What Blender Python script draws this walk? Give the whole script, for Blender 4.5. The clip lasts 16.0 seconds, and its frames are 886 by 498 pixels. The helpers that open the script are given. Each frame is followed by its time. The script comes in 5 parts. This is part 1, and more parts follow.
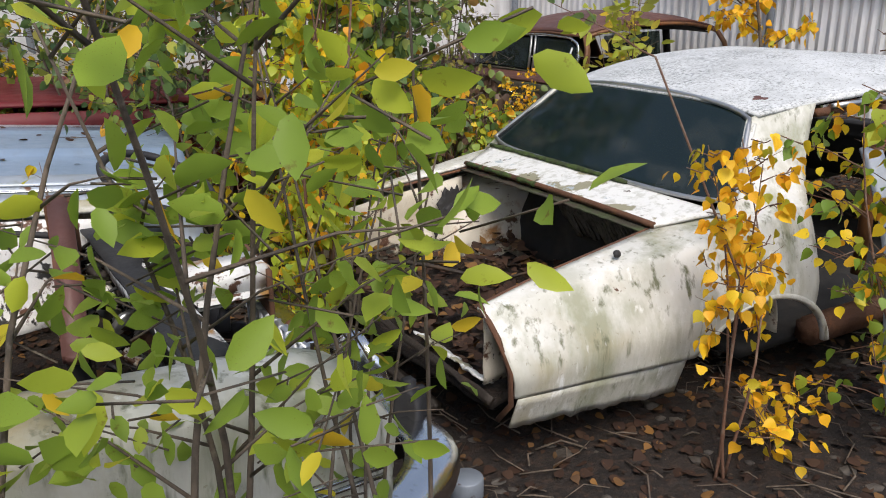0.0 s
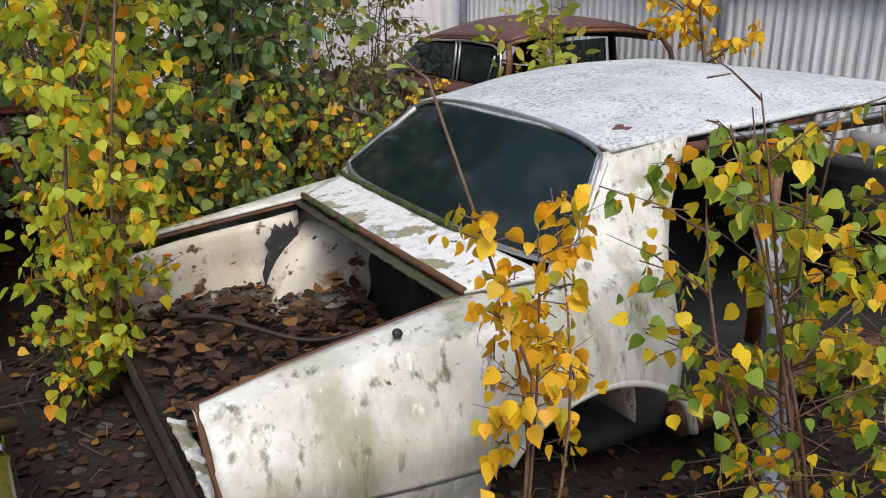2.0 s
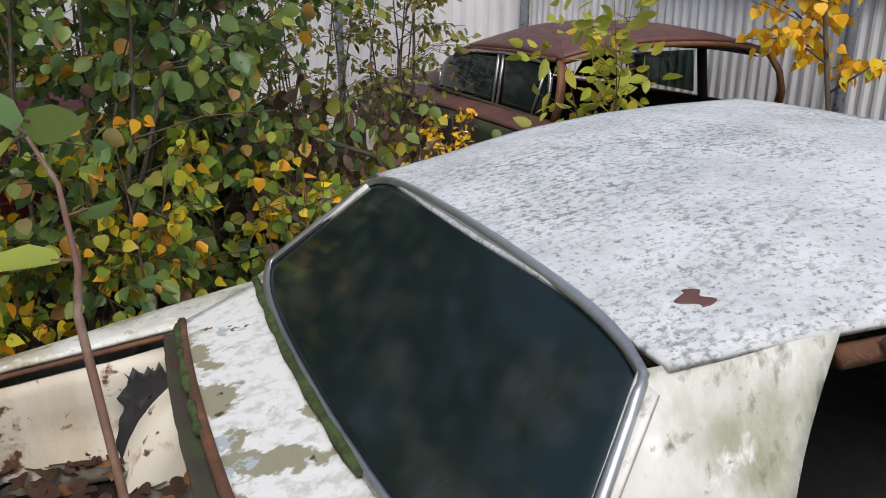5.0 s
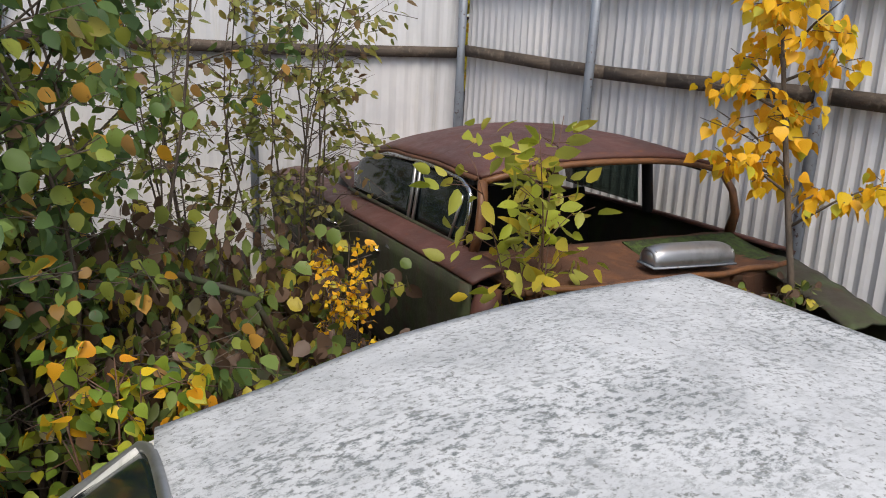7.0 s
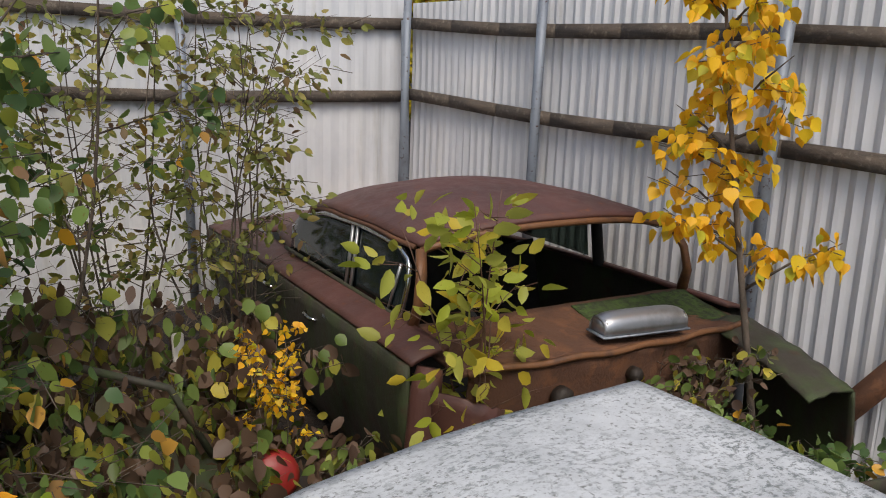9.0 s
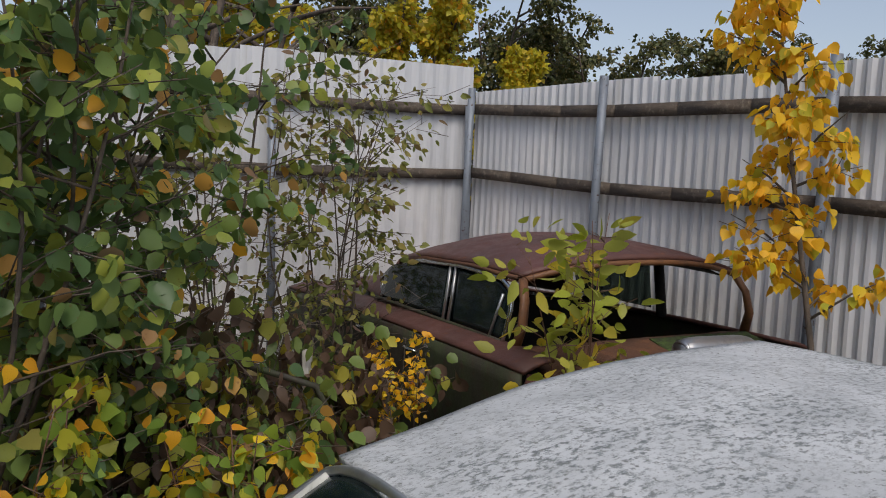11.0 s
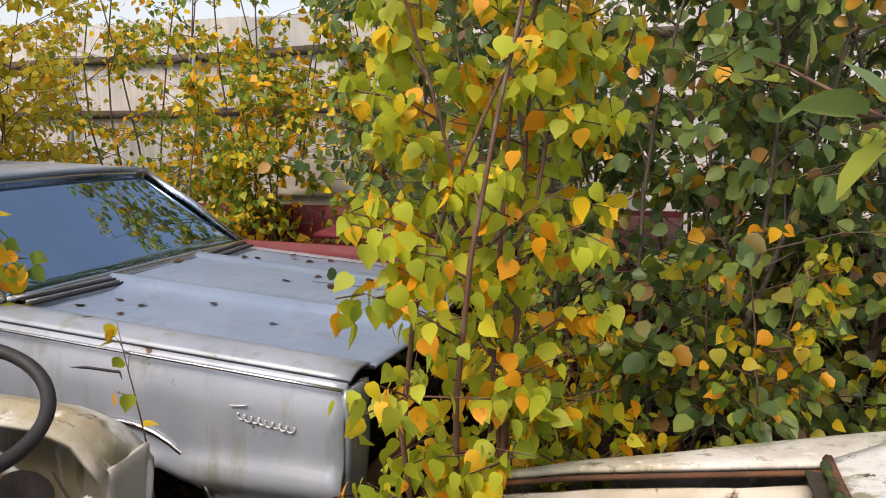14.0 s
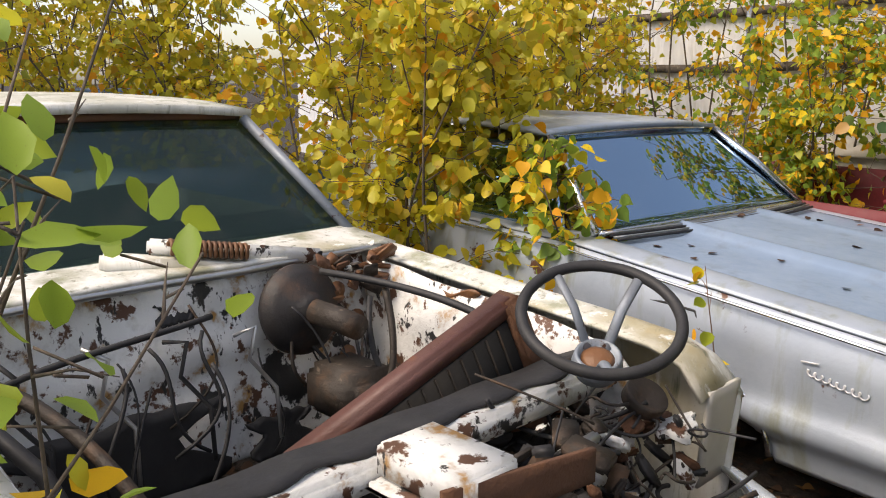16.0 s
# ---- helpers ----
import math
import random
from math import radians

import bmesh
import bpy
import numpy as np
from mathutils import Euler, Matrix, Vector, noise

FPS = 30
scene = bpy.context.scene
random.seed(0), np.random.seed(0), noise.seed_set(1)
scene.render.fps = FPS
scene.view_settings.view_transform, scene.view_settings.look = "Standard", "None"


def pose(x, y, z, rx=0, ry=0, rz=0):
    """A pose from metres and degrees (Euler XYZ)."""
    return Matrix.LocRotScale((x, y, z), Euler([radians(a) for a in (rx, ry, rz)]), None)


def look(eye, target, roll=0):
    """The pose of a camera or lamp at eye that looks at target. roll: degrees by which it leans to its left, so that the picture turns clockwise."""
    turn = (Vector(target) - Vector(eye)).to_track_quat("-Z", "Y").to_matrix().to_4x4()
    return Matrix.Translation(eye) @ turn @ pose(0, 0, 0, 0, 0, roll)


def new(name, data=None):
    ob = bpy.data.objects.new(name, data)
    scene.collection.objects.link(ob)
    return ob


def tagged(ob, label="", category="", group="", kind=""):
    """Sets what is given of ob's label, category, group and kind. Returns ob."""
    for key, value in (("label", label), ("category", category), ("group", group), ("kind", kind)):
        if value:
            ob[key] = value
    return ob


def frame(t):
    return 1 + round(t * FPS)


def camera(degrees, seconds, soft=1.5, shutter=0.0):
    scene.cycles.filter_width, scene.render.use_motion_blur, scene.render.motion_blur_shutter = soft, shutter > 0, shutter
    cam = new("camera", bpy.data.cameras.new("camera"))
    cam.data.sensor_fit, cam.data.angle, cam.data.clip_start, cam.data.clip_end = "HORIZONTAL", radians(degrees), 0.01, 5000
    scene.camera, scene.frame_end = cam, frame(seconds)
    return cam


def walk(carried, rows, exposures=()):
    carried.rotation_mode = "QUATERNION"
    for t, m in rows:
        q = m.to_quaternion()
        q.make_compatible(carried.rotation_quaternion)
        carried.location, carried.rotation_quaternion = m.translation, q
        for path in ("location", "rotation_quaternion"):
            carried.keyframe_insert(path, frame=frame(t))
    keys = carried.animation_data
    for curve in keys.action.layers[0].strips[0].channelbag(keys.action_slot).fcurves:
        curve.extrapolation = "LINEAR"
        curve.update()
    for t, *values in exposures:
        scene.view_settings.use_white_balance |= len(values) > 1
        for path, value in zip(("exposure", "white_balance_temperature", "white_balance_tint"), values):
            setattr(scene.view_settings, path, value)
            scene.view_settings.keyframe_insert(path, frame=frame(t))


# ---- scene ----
cam = camera(56.8, 16.0, soft=1.0)
PATH = [
    (0, (0.021, -0.024, 1.603), (0.011, 1.878, 0.985), -0.5),
    (0.5, (0.266, 0.111, 1.607), (0.298, 2.011, 0.983), -0.2),
    (1, (0.455, 0.309, 1.613), (0.486, 2.207, 0.982), -0.3),
    (1.5, (0.594, 0.5, 1.592), (0.626, 2.398, 0.961), -0.0),
    (2, (0.762, 0.675, 1.587), (0.736, 2.579, 0.973), 0.2),
    (2.5, (0.854, 0.904, 1.549), (0.763, 2.807, 0.938), 0.5),
    (3, (0.9, 1.273, 1.49), (0.741, 3.169, 0.873), 0.4),
    (3.2, (0.929, 1.382, 1.484), (0.749, 3.275, 0.863), 0.4),
    (5.5, (1.058, 2.362, 1.649), (0.834, 4.245, 1.013), 0.6),
    (6, (1.058, 2.649, 1.624), (0.879, 4.56, 1.063), 0.9),
    (6.5, (1.151, 2.879, 1.677), (1.004, 4.81, 1.177), 4.1),
    (7, (1.207, 2.963, 1.83), (1.089, 4.895, 1.326), 2.7),
    (7.5, (1.272, 3.136, 1.884), (1.185, 5.064, 1.36), 3.1),
    (8, (1.366, 3.29, 2.005), (1.267, 5.215, 1.469), 1.9),
    (8.2, (1.39, 3.356, 2.038), (1.313, 5.282, 1.503), 1.7),
    (10.3, (0.986, 2.906, 1.79), (0.979, 4.895, 1.58), 2.1),
    (10.5, (0.959, 2.86, 1.752), (0.933, 4.851, 1.56), 2.0),
    (11, (0.837, 2.689, 1.681), (0.789, 4.68, 1.501), 2.6),
    (11.5, (0.739, 2.573, 1.639), (0.55, 4.555, 1.445), 2.8),
    (12, (0.676, 2.432, 1.603), (0.054, 4.322, 1.396), 2.6),
    (12.5, (0.664, 2.247, 1.565), (-0.221, 4.034, 1.407), 1.8),
    (13, (0.729, 2.255, 1.532), (-0.332, 3.939, 1.333), -0.8),
    (13.5, (0.719, 2.232, 1.508), (-0.409, 3.873, 1.319), -0.3),
    (14, (0.703, 2.202, 1.476), (-0.663, 3.634, 1.186), -0.7),
    (14.5, (0.745, 2.169, 1.485), (-0.856, 3.304, 1.102), -0.6),
    (15, (0.754, 2.075, 1.49), (-0.935, 3.07, 1.093), -0.4),
    (15.5, (0.758, 1.965, 1.501), (-1.059, 2.705, 1.109), -0.2),
    (16, (0.755, 1.888, 1.506), (-1.167, 2.279, 1.11), -0.0),
]
EXPOSURES = [(0, 0.7, 6500, 12), (1.5, 0.6, 6350, 12), (5.5, 0.45, 6350, 12), (8, 0.58, 6700, 12), (10.3, -0.04, 6400, 12), (11.5, -0.05, 6500, 14), (12.5, 0.4, 7200, 18), (13.5, 0.5, 7300, 18), (14.5, 0.95, 7300, 18), (16, 1.0, 7300, 15)]
walk(cam, [(t, look(eye, target, roll)) for t, eye, target, roll in PATH], EXPOSURES)
# ---- light ----
world = bpy.data.worlds.new("world")
scene.world = world
world.use_nodes = True
wn = world.node_tree
sky = wn.nodes.new("ShaderNodeTexSky")
sky.sky_type = "NISHITA"
sky.sun_disc = False
sky.sun_elevation, sky.sun_rotation = radians(53), radians(170)
sky.air_density, sky.dust_density = 1.0, 2.0
back = wn.nodes["Background"]
back.inputs[1].default_value = 0.13
desat = wn.nodes.new("ShaderNodeHueSaturation")
desat.inputs["Saturation"].default_value = 0.68
wn.links.new(sky.outputs[0], desat.inputs["Color"])
wn.links.new(desat.outputs[0], back.inputs[0])
sun = new("sun", bpy.data.lights.new("sun", "SUN"))
sun.data.energy, sun.data.angle, sun.data.color = 1.7, radians(30), (1.0, 0.92, 0.80)
sun.matrix_world = look((0, 0, 6), (-0.33, 1.9, 3.4))


# ---- materials ----
def nodes_of(name):
    m = bpy.data.materials.new(name)
    m.use_nodes = True
    return m, m.node_tree.nodes, m.node_tree.links, m.node_tree.nodes["Principled BSDF"]


def rgb(c):
    return (*c, 1.0)


def noise_mask(nt, lk, scale, lo, hi, detail=6.0, stretch=(1, 1, 1), space="Object", rough=0.6):
    co = nt.new("ShaderNodeTexCoord")
    mp = nt.new("ShaderNodeMapping")
    mp.inputs["Scale"].default_value = stretch
    tx = nt.new("ShaderNodeTexNoise")
    tx.inputs["Scale"].default_value, tx.inputs["Detail"].default_value = scale, detail
    tx.inputs["Roughness"].default_value = rough
    rp = nt.new("ShaderNodeValToRGB")
    rp.color_ramp.elements[0].position, rp.color_ramp.elements[1].position = lo, hi
    lk.new(co.outputs[space], mp.inputs["Vector"])
    lk.new(mp.outputs[0], tx.inputs["Vector"])
    lk.new(tx.outputs["Fac"], rp.inputs[0])
    return rp.outputs[0], tx.outputs["Fac"]


def mix_in(nt, lk, a, b, fac):
    mx = nt.new("ShaderNodeMix")
    mx.data_type = "RGBA"
    for sock, v in ((mx.inputs["A"], a), (mx.inputs["B"], b)):
        if isinstance(v, tuple):
            sock.default_value = rgb(v)
        else:
            lk.new(v, sock)
    if isinstance(fac, float):
        mx.inputs["Factor"].default_value = fac
    else:
        lk.new(fac, mx.inputs["Factor"])
    return mx.outputs["Result"]


def surface(name, base, layers=(), rough=0.6, metal=0.0, bump=0.0, bump_scale=60.0, coat=0.0):
    """A base colour under layers of (colour, scale, low, high, stretch), each laid on by its own noise."""
    m, nt, lk, bs = nodes_of(name)
    col = base
    for c, scale, lo, hi, stretch in layers:
        mask, _ = noise_mask(nt, lk, scale, lo, hi, stretch=stretch)
        col = mix_in(nt, lk, col, c, mask)
    if isinstance(col, tuple):
        bs.inputs["Base Color"].default_value = rgb(col)
    else:
        lk.new(col, bs.inputs["Base Color"])
    bs.inputs["Metallic"].default_value = metal
    bs.inputs["Coat Weight"].default_value = coat
    r, raw = noise_mask(nt, lk, 14.0, 0.3, 0.8)
    mr = nt.new("ShaderNodeMapRange")
    mr.inputs["To Min"].default_value, mr.inputs["To Max"].default_value = max(0.02, rough - 0.1), min(1.0, rough + 0.15)
    lk.new(r, mr.inputs["Value"])
    lk.new(mr.outputs[0], bs.inputs["Roughness"])
    if bump:
        _, h = noise_mask(nt, lk, bump_scale, 0.2, 0.8, detail=8.0)
        bp = nt.new("ShaderNodeBump")
        bp.inputs["Strength"].default_value, bp.inputs["Distance"].default_value = bump, 0.01
        lk.new(h, bp.inputs["Height"])
        lk.new(bp.outputs[0], bs.inputs["Normal"])
    return m


ONE = (1, 1, 1)
DRIP = (1, 1, 0.18)
RUST = (0.105, 0.048, 0.026)
RUST_DARK = (0.06, 0.03, 0.02)
m_white = surface("weathered_white_paint", (0.68, 0.68, 0.65), [((0.46, 0.46, 0.40), 2.6, 0.42, 0.62, (1, 1, 0.5)), ((0.30, 0.31, 0.22), 6.0, 0.49, 0.66, DRIP), ((0.36, 0.31, 0.19), 2.0, 0.55, 0.70, (1, 1, 0.6)), ((0.14, 0.15, 0.09), 26.0, 0.57, 0.70, (1, 1, 0.16)), ((0.72, 0.73, 0.71), 21.0, 0.60, 0.70, (1, 1, 0.22)), ((0.30, 0.29, 0.22), 60.0, 0.63, 0.72, ONE), (RUST, 9.0, 0.70, 0.73, ONE)], rough=0.5, bump=0.25)


def lichen_paint(name, clean, film, speck, patch_scale, speck_scale):
    """White paint under a thin grey film, with lichen specks that gather in patches."""
    m, nt, lk, bs = nodes_of(name)
    wide, _ = noise_mask(nt, lk, patch_scale, 0.34, 0.60, detail=5.0)
    fine, h = noise_mask(nt, lk, speck_scale, 0.49, 0.60, detail=9.0, stretch=(1, 1.5, 1), rough=0.72)
    lone, _ = noise_mask(nt, lk, speck_scale * 1.7, 0.56, 0.66, detail=6.0)
    tone, _ = noise_mask(nt, lk, patch_scale * 2.6, 0.40, 0.72)
    both = nt.new("ShaderNodeMath")
    both.operation = "MULTIPLY"
    lk.new(wide, both.inputs[0])
    lk.new(fine, both.inputs[1])
    col = mix_in(nt, lk, clean, film, tone)
    col = mix_in(nt, lk, col, speck, both.outputs[0])
    col = mix_in(nt, lk, col, (0.20, 0.21, 0.20), lone)
    lk.new(col, bs.inputs["Base Color"])
    bs.inputs["Roughness"].default_value = 0.62
    bp = nt.new("ShaderNodeBump")
    bp.inputs["Strength"].default_value, bp.inputs["Distance"].default_value = 0.45, 0.006
    lk.new(h, bp.inputs["Height"])
    lk.new(bp.outputs[0], bs.inputs["Normal"])
    return m


m_roof = lichen_paint("lichened_white_roof", (0.60, 0.62, 0.63), (0.44, 0.46, 0.47), (0.15, 0.17, 0.17), 2.3, 46.0)
m_deck = surface("peeling_white_deck_paint", (0.68, 0.69, 0.68), [((0.50, 0.51, 0.48), 30.0, 0.5, 0.64, ONE), ((0.26, 0.25, 0.17), 4.5, 0.575, 0.60, ONE), ((0.36, 0.42, 0.45), 7.0, 0.635, 0.65, ONE), ((0.06, 0.045, 0.03), 16.0, 0.66, 0.68, ONE)], rough=0.65, bump=0.4)
m_inner = surface("stained_inner_panel", (0.66, 0.62, 0.53), [((0.50, 0.42, 0.29), 4.0, 0.46, 0.70, DRIP), ((0.30, 0.15, 0.05), 6.0, 0.56, 0.68, ONE), (RUST, 14.0, 0.60, 0.66, ONE), ((0.02, 0.02, 0.02), 22.0, 0.67, 0.69, ONE)], rough=0.7, bump=0.3)
m_engine = surface("chipped_white_engine_bay", (0.74, 0.74, 0.72), [((0.42, 0.41, 0.38), 9.0, 0.50, 0.70, ONE), ((0.40, 0.22, 0.07), 9.0, 0.58, 0.66, ONE), (RUST, 15.0, 0.57, 0.61, ONE), ((0.02, 0.02, 0.02), 5.0, 0.58, 0.60, ONE), ((0.03, 0.028, 0.026), 24.0, 0.61, 0.64, (1, 1, 0.4))], rough=0.6, bump=0.3)
m_rust = surface("flaking_rust", RUST, [((0.20, 0.085, 0.035), 12.0, 0.48, 0.68, ONE), (RUST_DARK, 6.0, 0.5, 0.7, ONE)], rough=0.9, bump=0.6)
m_oxide = surface("dull_red_oxide_paint", (0.115, 0.048, 0.038), [((0.07, 0.032, 0.026), 3.0, 0.4, 0.7, ONE), ((0.19, 0.075, 0.035), 14.0, 0.6, 0.75, ONE)], rough=0.55, bump=0.25)
m_mossy = surface("dark_mossy_door_paint", (0.045, 0.038, 0.028), [((0.05, 0.07, 0.025), 6.0, 0.45, 0.65, DRIP), (RUST_DARK, 9.0, 0.55, 0.7, ONE)], rough=0.7, bump=0.3)
m_felt = surface("frayed_grey_felt", (0.10, 0.095, 0.08), [((0.045, 0.042, 0.036), 60.0, 0.45, 0.6, (1, 1, 0.1)), ((0.17, 0.155, 0.12), 40.0, 0.6, 0.7, (1, 1, 0.1))], rough=1.0, bump=0.8)
m_moss = surface("moss", (0.06, 0.10, 0.02), [((0.03, 0.04, 0.015), 30.0, 0.4, 0.6, ONE)], rough=1.0, bump=0.8)
m_silver = surface("faded_silver_blue_paint", (0.38, 0.43, 0.50), [((0.27, 0.32, 0.39), 2.5, 0.42, 0.72, ONE), ((0.24, 0.26, 0.20), 8.0, 0.52, 0.70, DRIP), (RUST, 6.0, 0.64, 0.67, ONE)], rough=0.38, metal=0.25, bump=0.08, coat=0.2)
m_hood = surface("faded_blue_grey_bonnet_paint", (0.22, 0.30, 0.42), [((0.29, 0.37, 0.49), 2.0, 0.45, 0.7, ONE), ((0.20, 0.25, 0.31), 7.0, 0.55, 0.75, ONE)], rough=0.42, metal=0.2, bump=0.08)
m_red = surface("faded_red_paint", (0.13, 0.008, 0.013), [((0.18, 0.02, 0.026), 3.0, 0.5, 0.75, ONE), ((0.09, 0.008, 0.012), 8.0, 0.55, 0.75, ONE)], rough=0.6, bump=0.1)
m_bluepaint = surface("blue_paint", (0.05, 0.14, 0.36), [((0.10, 0.2, 0.4), 4.0, 0.5, 0.7, ONE)], rough=0.4)
m_pale = surface("pale_grey_beige_paint", (0.50, 0.48, 0.43), [((0.36, 0.33, 0.28), 3.0, 0.5, 0.75, ONE)], rough=0.5)
m_chrome = surface("pitted_chrome", (0.62, 0.64, 0.66), [((0.30, 0.28, 0.25), 30.0, 0.58, 0.7, ONE)], rough=0.18, metal=1.0, bump=0.1)
m_alu = surface("dull_aluminium", (0.50, 0.51, 0.52), [((0.3, 0.3, 0.3), 8.0, 0.5, 0.75, ONE)], rough=0.38, metal=0.9, bump=0.1)
m_steel = surface("painted_grey_steel", (0.22, 0.25, 0.29), [((0.13, 0.14, 0.16), 5.0, 0.5, 0.75, ONE), (RUST_DARK, 22.0, 0.62, 0.68, ONE)], rough=0.55, metal=0.3, bump=0.2)
# rubber black, used as well for the painted darkness of holes and the bay
m_black = surface("black_rubber_and_shade", (0.018, 0.018, 0.02), [((0.03, 0.03, 0.03), 12.0, 0.5, 0.75, ONE)], rough=0.65, bump=0.2)
m_grime = surface("oily_black_brown_grime", (0.030, 0.023, 0.018), [((0.10, 0.055, 0.03), 9.0, 0.52, 0.7, ONE), ((0.16, 0.13, 0.1), 20.0, 0.64, 0.72, ONE)], rough=0.65, metal=0.2, bump=0.6, bump_scale=35.0)
m_booster = surface("sooty_rusted_drum", (0.016, 0.014, 0.014), [((0.06, 0.032, 0.02), 7.0, 0.48, 0.66, ONE), ((0.11, 0.055, 0.03), 20.0, 0.62, 0.72, ONE)], rough=0.6, bump=0.3)
# near-black, so the deep shade of cabins and bays is in the colour
m_dark = surface("dark_interior_and_shade", (0.010, 0.010, 0.011), [((0.024, 0.021, 0.018), 6.0, 0.5, 0.7, ONE)], rough=0.9)
m_wood = surface("weathered_wood_rail", (0.11, 0.085, 0.065), [((0.05, 0.042, 0.035), 5.0, 0.4, 0.7, (1, 1, 6)), ((0.2, 0.17, 0.13), 24.0, 0.55, 0.75, ONE)], rough=0.9, bump=0.5)
m_fence = surface("weathered_corrugated_sheet", (0.64, 0.65, 0.67), [((0.52, 0.53, 0.54), 1.3, 0.42, 0.7, (1, 1, 0.3)), ((0.40, 0.38, 0.33), 4.0, 0.58, 0.8, (2, 2, 0.12)), ((0.76, 0.75, 0.73), 0.7, 0.5, 0.7, ONE)], rough=0.55, metal=0.15, bump=0.1)
m_bark = surface("grey_brown_bark", (0.13, 0.10, 0.075), [((0.06, 0.05, 0.04), 30.0, 0.45, 0.65, (1, 1, 0.3)), ((0.24, 0.21, 0.17), 18.0, 0.6, 0.75, ONE)], rough=0.9, bump=0.6)
m_redbark = surface("reddish_birch_bark", (0.13, 0.065, 0.04), [((0.2, 0.15, 0.11), 20.0, 0.5, 0.7, ONE)], rough=0.7, bump=0.4)
m_clay = surface("orange_brown_rust", (0.17, 0.075, 0.03), [((0.08, 0.04, 0.025), 14.0, 0.5, 0.7, ONE)], rough=0.5, bump=0.3)
m_brick = surface("grey_block_wall", (0.30, 0.30, 0.29), [((0.2, 0.19, 0.18), 5.0, 0.5, 0.7, ONE)], rough=0.9, bump=0.4)
m_stone = surface("muddy_stone", (0.075, 0.065, 0.055), [((0.035, 0.028, 0.022), 14.0, 0.45, 0.65, ONE)], rough=0.8, bump=0.3)
m_board = surface("white_painted_board", (0.66, 0.66, 0.63), [((0.42, 0.41, 0.38), 6.0, 0.5, 0.75, DRIP)], rough=0.6, bump=0.2)
m_bluecloth = surface("blue_plastic_sheet", (0.03, 0.09, 0.22), [((0.1, 0.2, 0.35), 8.0, 0.5, 0.7, ONE)], rough=0.4, bump=0.3)
m_redplastic = surface("red_plastic_can", (0.26, 0.018, 0.014), [((0.13, 0.012, 0.012), 8.0, 0.5, 0.7, ONE)], rough=0.45)
m_script = surface("bright_script_metal", (0.7, 0.7, 0.72), [], rough=0.4, metal=0.4)

m_ground, gnt, glk, gbs = nodes_of("dark_leaf_litter_soil")
gm1, _ = noise_mask(gnt, glk, 3.0, 0.4, 0.7)
gm2, gh = noise_mask(gnt, glk, 28.0, 0.48, 0.64, detail=10.0)
gm3, _ = noise_mask(gnt, glk, 70.0, 0.62, 0.70)
gc = mix_in(gnt, glk, (0.011, 0.008, 0.007), (0.023, 0.016, 0.012), gm1)
gc = mix_in(gnt, glk, gc, (0.036, 0.021, 0.014), gm2)
gc = mix_in(gnt, glk, gc, (0.085, 0.062, 0.046), gm3)
glk.new(gc, gbs.inputs["Base Color"])
gbs.inputs["Roughness"].default_value = 0.9
gb = gnt.new("ShaderNodeBump")
gb.inputs["Strength"].default_value, gb.inputs["Distance"].default_value = 0.9, 0.03
glk.new(gh, gb.inputs["Height"])
glk.new(gb.outputs[0], gbs.inputs["Normal"])


def glass(name, tint, rough=0.06, see=0.35, ior=1.6, sheen=(1, 1, 1)):
    """Dusty car glass: a gloss over a dark tint, partly clear."""
    m, nt, lk, bs = nodes_of(name)
    dirt, _ = noise_mask(nt, lk, 5.0, 0.5, 0.85)
    col = mix_in(nt, lk, tint, (0.05, 0.055, 0.05), dirt)
    lk.new(col, bs.inputs["Base Color"])
    bs.inputs["Roughness"].default_value = rough
    bs.inputs["IOR"].default_value = ior
    bs.inputs["Specular Tint"].default_value = rgb(sheen)
    clear = nt.new("ShaderNodeBsdfTransparent")
    clear.inputs[0].default_value = (0.55, 0.65, 0.6, 1)
    mx = nt.new("ShaderNodeMixShader")
    mx.inputs[0].default_value = see
    lk.new(bs.outputs[0], mx.inputs[1])
    lk.new(clear.outputs[0], mx.inputs[2])
    lk.new(mx.outputs[0], nt["Material Output"].inputs[0])
    return m


m_glass_dull = glass("dusty_dark_rear_glass", (0.008, 0.016, 0.018), rough=0.10, see=0.06, ior=1.45, sheen=(0.8, 0.95, 1.0))
# blue sheen and very high IOR stand in for a bright blue sky reflection
m_glass_clear = glass("sky_tinted_windscreen_glass", (0.006, 0.01, 0.012), rough=0.015, see=0.06, ior=8.0, sheen=(0.50, 0.74, 1.0))
m_glass_green = glass("green_tinted_windscreen_glass", (0.006, 0.016, 0.011), rough=0.015, see=0.42, ior=1.7, sheen=(0.8, 1.0, 0.95))
m_lens = glass("ribbed_headlamp_glass", (0.35, 0.36, 0.36), rough=0.1, see=0.3)


def leaf_material(name, stops, translucent=0.35, rough=0.48):
    """Leaves: each one takes its own tone from the ramp, with blotches."""
    m, nt, lk, bs = nodes_of(name)
    info, geo = nt.new("ShaderNodeObjectInfo"), nt.new("ShaderNodeNewGeometry")
    add, fr = nt.new("ShaderNodeMath"), nt.new("ShaderNodeMath")
    fr.operation = "FRACT"
    lk.new(info.outputs["Random"], add.inputs[0])
    lk.new(geo.outputs["Random Per Island"], add.inputs[1])
    lk.new(add.outputs[0], fr.inputs[0])
    rp = nt.new("ShaderNodeValToRGB")
    els = rp.color_ramp.elements
    for n, (pos, c) in enumerate(stops):
        e = els[n] if n < 2 else els.new(pos)
        e.position, e.color = pos, rgb(c)
    lk.new(fr.outputs[0], rp.inputs[0])
    spots, _ = noise_mask(nt, lk, 45.0, 0.62, 0.75)
